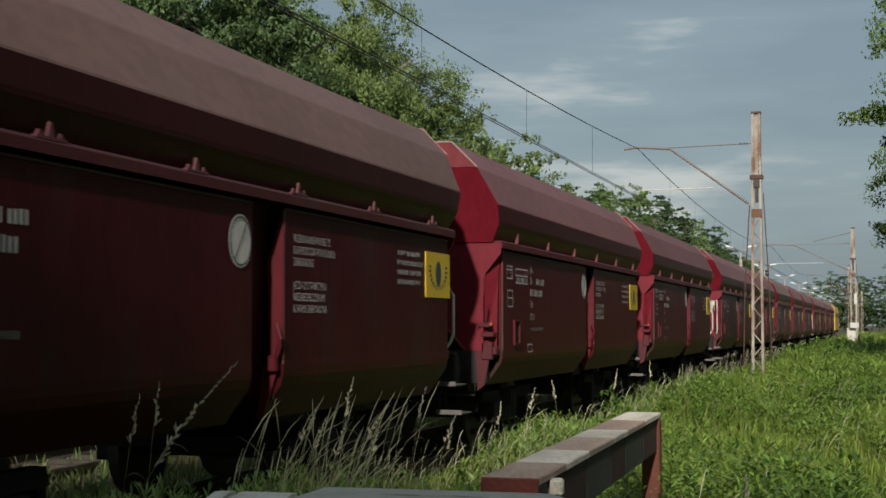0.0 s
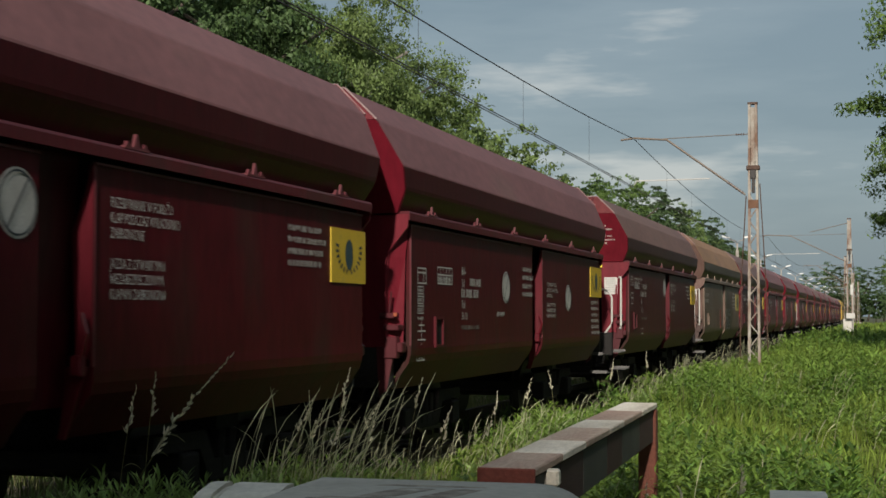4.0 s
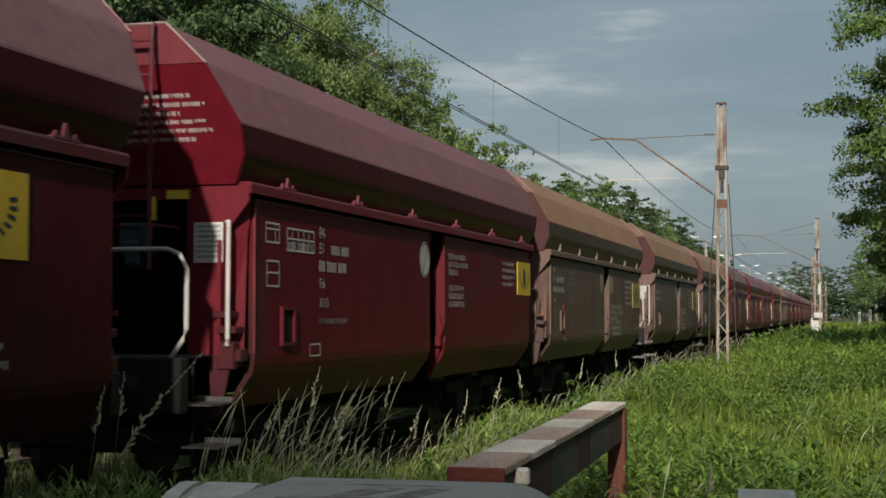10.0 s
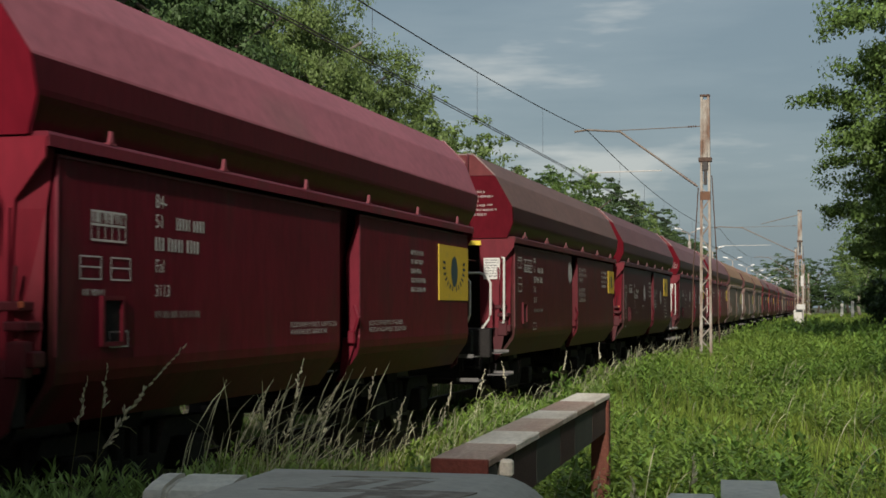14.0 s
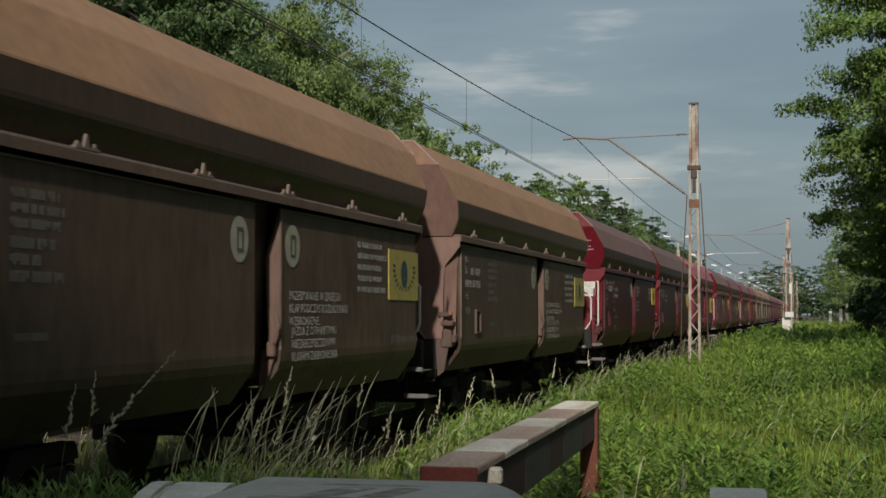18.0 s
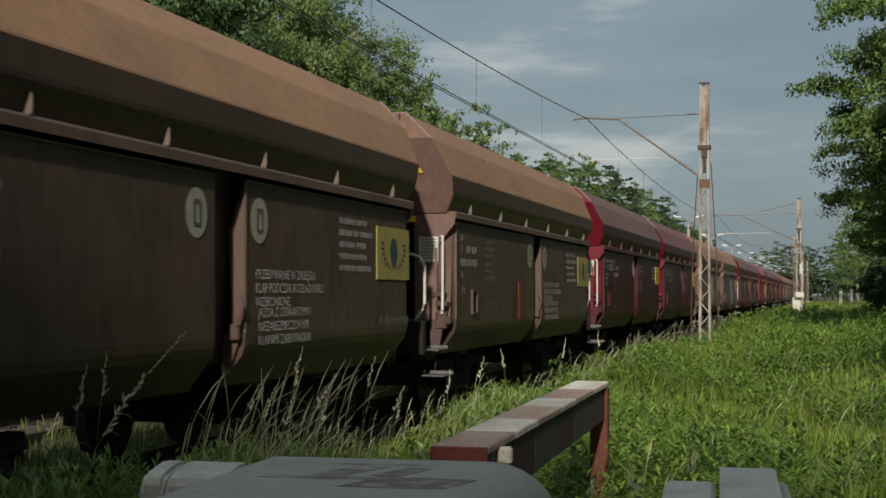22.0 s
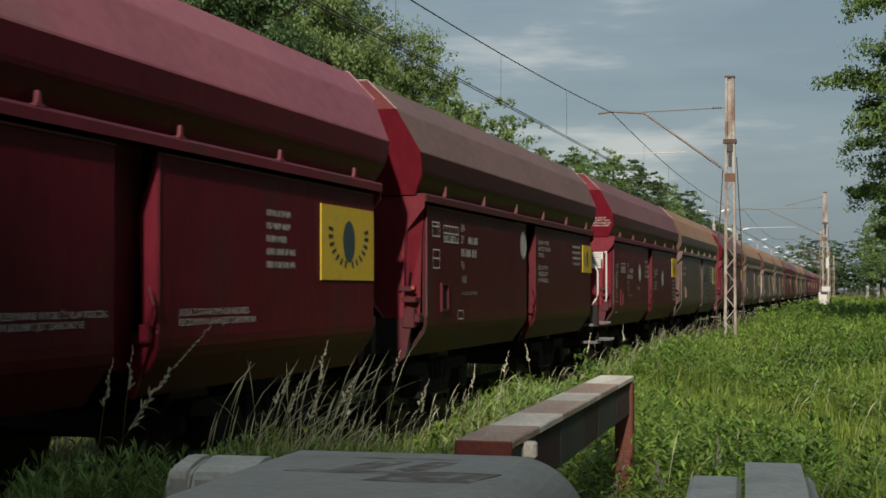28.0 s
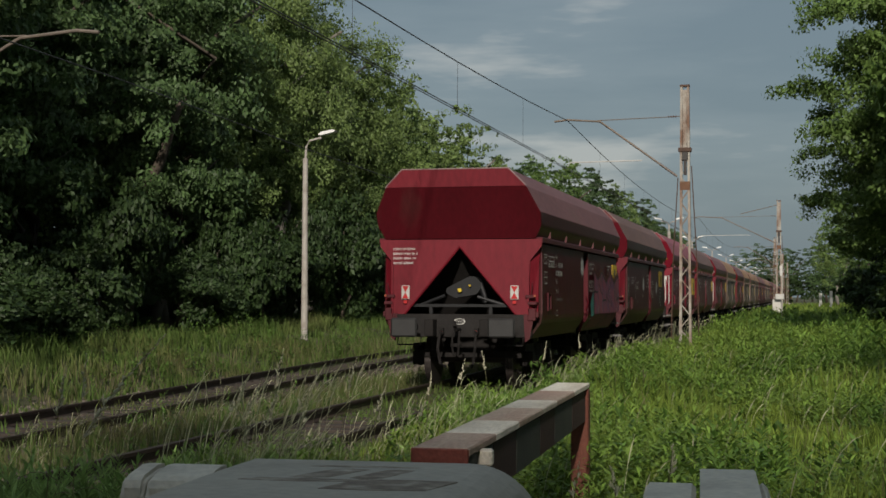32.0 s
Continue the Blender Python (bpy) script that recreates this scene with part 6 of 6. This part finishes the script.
def weeds(name, label, regions, material, seed, k=14, slim=0.2, up=0.0):
    """Leafy herbs: stems with pairs of pointed leaves. regions: x0, x1, y0, y1, plants, height, leaf length."""
    rng = np.random.default_rng(seed)
    vs, fs, base = [], [], 0
    for x0, x1, y0, y1, n, h, ll in regions:
        x, y = rng.uniform(x0, x1, n), rng.uniform(y0, y1, n)
        clump = np.sin(x * 0.9 + 1.7 * np.sin(y * 0.33)) * np.sin(y * 0.55 + x * 0.6)
        keep = clump + rng.uniform(-0.7, 0.7, n) > -0.1
        x, y = x[keep], y[keep]
        n = len(x)
        clump = clump[keep]
        z, hh = ground_z(x, y), h * rng.uniform(0.5, 1.2, n) * (0.82 + 0.4 * clump) * np.where(x > -4.8, 1 - 0.4 * sstep(-x, 2.5, 3.5) * sstep(y, 10, 15), 1.0)
        lx, ly = rng.normal(size=n) * 0.12 * hh, rng.normal(size=n) * 0.12 * hh
        for i in range(k):
            u = 0.25 + 0.75 * i / (k - 1)
            a = rng.uniform(0, 6.28, n)
            s = ll * rng.uniform(0.6, 1.2, n) * (1.15 - 0.6 * u)
            rise = rng.uniform(-0.1, 0.7, n) + up + 0.5 * (u > 0.9)
            px, py, pz = x + lx * u, y + ly * u, z + hh * u
            ca, sa = np.cos(a), np.sin(a)
            tip = np.stack([px + ca * s, py + sa * s, pz + rise * s], 1)
            mid = np.stack([px + ca * s * 0.45, py + sa * s * 0.45, pz + rise * s * 0.62], 1)
            wide = np.stack([-sa * s * slim, ca * s * slim, 0 * s], 1)
            P = np.stack([np.stack([px, py, pz], 1), mid + wide, tip, mid - wide], 1).reshape(-1, 3)
            vs.append(P)
            fs += (base + np.arange(n)[:, None] * 4 + np.array([0, 1, 2, 3])).tolist()
            base += n * 4
    me = from_arrays(name, np.concatenate(vs), fs, material)
    return tagged(new(name, me), label, "weeds", kind="stuff")


weeds("weeds", "leafy green weeds growing through the grass", [(-4.9, -2.2, 6.8, 9.8, 900, 0.42, 0.1), (-2.2, 1.0, 5, 9, 300, 0.4, 0.1), (-4.6, 5, 9, 20, 7600, 0.54, 0.11), (-3.8, 6.5, 20, 40, 9600, 0.6, 0.15), (-3.5, 7, 40, 80, 3600, 0.6, 0.2), (0.3, 4, 4, 9, 600, 0.5, 0.11)], WEED, 8)
weeds("shoots", "upright shoots with many narrow leaves before the track", [(-4.95, -2.9, 5.3, 8.2, 2000, 0.74, 0.13), (-4.7, -3.3, 5.8, 7.6, 700, 0.88, 0.13), (-5.05, -4.0, 8.0, 13.0, 260, 0.5, 0.12), (-2.9, -1.9, 5.2, 8.5, 200, 0.42, 0.1), (-4.2, -3.2, 9, 22, 160, 0.5, 0.11)], mat("shoot_leaves", (0.27, 0.39, 0.12), 0.5, 0.3, 0.5, 6, 0, island=0.35, trans=0.35, spec=0.3), 28, 34, 0.13, 0.45)
DOCK = mat("dark_broad_leaves", (0.105, 0.19, 0.036), 0.5, 0.3, 0.5, 6, 0, island=0.4, trans=0.3, spec=0.3)
# the clumps at x -1.0 to 3.5, y 7 to 13 stand in for shade
weeds("broad_weeds", "clumps of dark broad-leaved weeds on the bank", [(-4.3, -3.75, 21.4, 23.4, 14, 0.8, 0.2), (-4.0, -3.2, 27, 34, 24, 0.5, 0.2), (-3.4, 1.0, 10, 17, 260, 0.5, 0.17), (-1.0, 3.5, 7, 13, 260, 0.5, 0.14), (-2.6, 4, 17, 30, 130, 0.55, 0.22), (0.8, 5, 24, 45, 380, 0.75, 0.28), (-2.4, 5, 45, 90, 500, 0.6, 0.35), (-4.4, -2.9, 5.6, 8.6, 90, 0.42, 0.2), (-9.0, -6.95, 8, 45, 160, 0.42, 0.12), (-13.4, -12.3, 9, 40, 160, 0.6, 0.16), (-17.0, -12.4, 10, 40, 900, 0.55, 0.13), (-5.1, -4.7, 7, 22, 130, 0.4, 0.13)], DOCK, 18)


blades("grass_tuft", "tuft of thin tall grass before the track", [(-3.75, -2.95, 7.3, 9.0, 110, 0.7, 0.0018), (-3.6, -3.0, 9.0, 14.0, 220, 0.7, 0.003)], mat("tuft_blades", (0.15, 0.18, 0.08), 0.6, 0.3, 0.8, 8, 0, island=0.35, trans=0.3, spec=0.2), 21, 0.5)


def stalk(x, y, top, lean, head):
    """One tall grass stalk with its drooping seed head."""
    z = float(ground_z(x, y))
    t = thing("grass_stalk", "tall pale grass stalk with a feathery seed head", "grass stalk", pose(x, y, z), "tall stalks before the track")
    h = top - z
    pts = [(lean * h * u ** 2.2, 0, h * u * (1 - 0.06 * abs(lean) * u)) for u in (0, 0.2, 0.4, 0.6, 0.8, 0.92, 1.0)]
    part("stem", tubes(pts, r=[0.003, 0.0027, 0.0024, 0.0022, 0.002, 0.0016, 0.001], seg=5), DRY, t)
    r = random.Random(int(x * 1000 + y * 77))
    for u in (0.3, 0.52, 0.7)[:3 if h > 0.9 else 2]:
        p = Vector((lean * h * u ** 2.2, 0, h * u))
        a, ll = r.uniform(0, 6.28), r.uniform(0.12, 0.22)
        d = Vector((math.cos(a), math.sin(a) * 0.6, 0))
        bm = bmesh.new()
        rows = [(bm.verts.new(p + d * ll * k + Vector((0, -0.004 * (1 - k), ll * (0.75 * k - 0.7 * k * k)))), bm.verts.new(p + d * ll * k + Vector((0, 0.004 * (1 - k) + 0.0005, ll * (0.75 * k - 0.7 * k * k) + 0.004)))) for k in (0, 0.25, 0.5, 0.75, 1.0)]
        for q0, q1 in zip(rows, rows[1:]):
            bm.faces.new((q0[0], q1[0], q1[1], q0[1]))
        part("blade", bm, DRY, t)
    bm = bmesh.new()
    m = max(6, int(head / 0.024))
    for c in range(m):
        f = c / (m - 1)
        u = 1 - head * f ** 1.25 / h
        at = Vector((lean * h * u ** 2.2, 0, h * u * (1 - 0.06 * abs(lean) * u)))
        tan = Vector((lean * 2.2 * u ** 1.2, 0, 1)).normalized()
        way = r.uniform(-0.9, 0.9) + (0 if r.random() < 0.7 else math.pi)
        for _ in range(17):
            a = way + r.gauss(0, 0.6)
            side = Vector((math.cos(a), math.sin(a), -0.15))
            s = r.uniform(0.018, 0.032) * (0.6 + 0.7 * f) * (0.6 + head)
            d = (tan + side * r.uniform(0.12, 0.3 + 0.5 * f)).normalized()
            p0 = at + d * r.uniform(0, 0.35 + 0.6 * f) * s
            q = d.cross(Vector((0.25, 1, 0.2))).normalized() * s * 0.13
            bm.faces.new([bm.verts.new(p) for p in (p0, p0 + d * s * 0.5 + q, p0 + d * s, p0 + d * s * 0.5 - q)])
    part("seed_head", bm, mat("seed_heads", (0.68, 0.64, 0.48), 0.8, 0.3, 5, 40, island=0.3, trans=0.3), t)


def nodding_grass(name, label, regions, material, seed):
    """Thin stems that bend over, with a narrow drooping ear. regions: x0, x1, y0, y1, stems, height."""
    rng = random.Random(seed)
    vs, fs = [], []
    for x0, x1, y0, y1, n, h in regions:
        for _ in range(n):
            x, y, hh = rng.uniform(x0, x1), rng.uniform(y0, y1), h * rng.uniform(0.55, 1.1)
            z, a, bend = float(ground_z(x, y)), rng.gauss(0, 0.9), rng.uniform(0.1, 0.55) * hh
            ca, sa = math.cos(a), math.sin(a)
            row = []
            for k in range(8):
                u = k / 7
                off = bend * u ** 2.4
                zz = z + hh * (u - 0.34 * (bend / hh) * u ** 5)
                ear = 0.0015 if u < 0.72 else 0.0045 if u < 0.95 else 0.0008
                row.append((len(vs), len(vs) + 1))
                vs += [(x + ca * off - ear, y + sa * off, zz), (x + ca * off + ear, y + sa * off, zz)]
            fs += [(p[0], p[1], q[1], q[0]) for p, q in zip(row, row[1:])]
    return tagged(new(name, from_arrays(name, vs, fs, material)), label, "grass", kind="stuff")


nodding_grass("grass_tuft", "thin nodding stems of seeding grass before the track", [(-3.8, -3.1, 7.7, 9.4, 95, 1.15), (-3.6, -2.9, 9.4, 13, 50, 0.66), (-3.9, -3.2, 13, 30, 150, 0.7), (-4.2, -3.5, 24, 60, 200, 0.8), (-2.6, 3.5, 7, 26, 150, 0.7), (-9.0, -6.9, 8, 50, 420, 0.62), (-5.1, -4.3, 7, 20, 120, 0.6)], mat("nodding_stems", (0.4, 0.4, 0.26), 0.7, 0.3, 0.8, 8, 0, island=0.35, trans=0.3, spec=0.2), 31)


for spec in ((-3.53, 6.0, 1.47, 0.46, 0.5), (-3.31, 6.0, 1.34, 0.06, 0.2), (-3.46, 6.0, 1.28, 0.1, 0.22), (-3.35, 8.5, 1.28, 0.12, 0.25), (-3.5, 8.0, 1.14, 0.25, 0.22), (-3.3, 8.5, 1.12, 0.3, 0.22), (-3.02, 9.0, 1.2, 0.12, 0.2),
             (-3.2, 8.0, 1.03, 0.15, 0.2), (-2.95, 9.5, 0.95, 0.12, 0.2), (-0.85, 5.0, 1.03, 0.08, 0.16), (-0.5, 5.0, 1.1, 0.05, 0.1), (-0.58, 5.0, 1.02, -0.08, 0.1), (-3.7, 8.8, 1.0, 0.2, 0.2),
             (-3.4, 9.2, 0.95, 0.15, 0.2), (-2.8, 10.2, 0.9, 0.1, 0.18), (-3.3, 10.5, 0.92, 0.2, 0.2), (-3.2, 12.0, 0.95, 0.05, 0.2), (-3.3, 13.5, 1.0, 0.1, 0.2), (-3.4, 15.5, 1.0, -0.1, 0.2), (-3.3, 18.0, 1.05, 0.1, 0.25), (-3.4, 22.0, 1.05, 0.0, 0.25)):
    stalk(*spec)


# ---- movement ----
# seconds, and where the last wagon's rear corner is along the track
TRAIN = [(0.0, -359.1), (3.0, -324.2), (6.0, -288.9), (9.0, -253.2), (11.0, -229.3), (14.0, -193.2), (19.0, -132.8), (23.0, -84.2), (26.0, -47.7), (28.0, -23.1), (30.0, 1.15), (30.7, 9.4), (31.3, 16.4), (32.0, 24.75)]


def motions():
    for i, w in enumerate(WAGONS):
        walk(w, [(t, pose(TRACK_X, y + WAGON * i + set_back(i), 0)) for t, y in TRAIN])
    walk(LOCO, [(t, pose(TRACK_X, y + WAGON * len(WAGONS), 0)) for t, y in TRAIN])
    # the last wagon's wheelsets turn as they roll
    rolling = [o for o in WAGONS[0].children_recursive if o.name.startswith("wheelset")]
    for o in rolling:
        at = o.matrix_basis.translation.copy()
        walk(o, [(k / FPS, Matrix.Translation(at) @ pose(0, 0, 0, -math.degrees(12.0 * k / FPS / 0.46) % 360)) for k in range(32 * FPS + 1)])


motions()
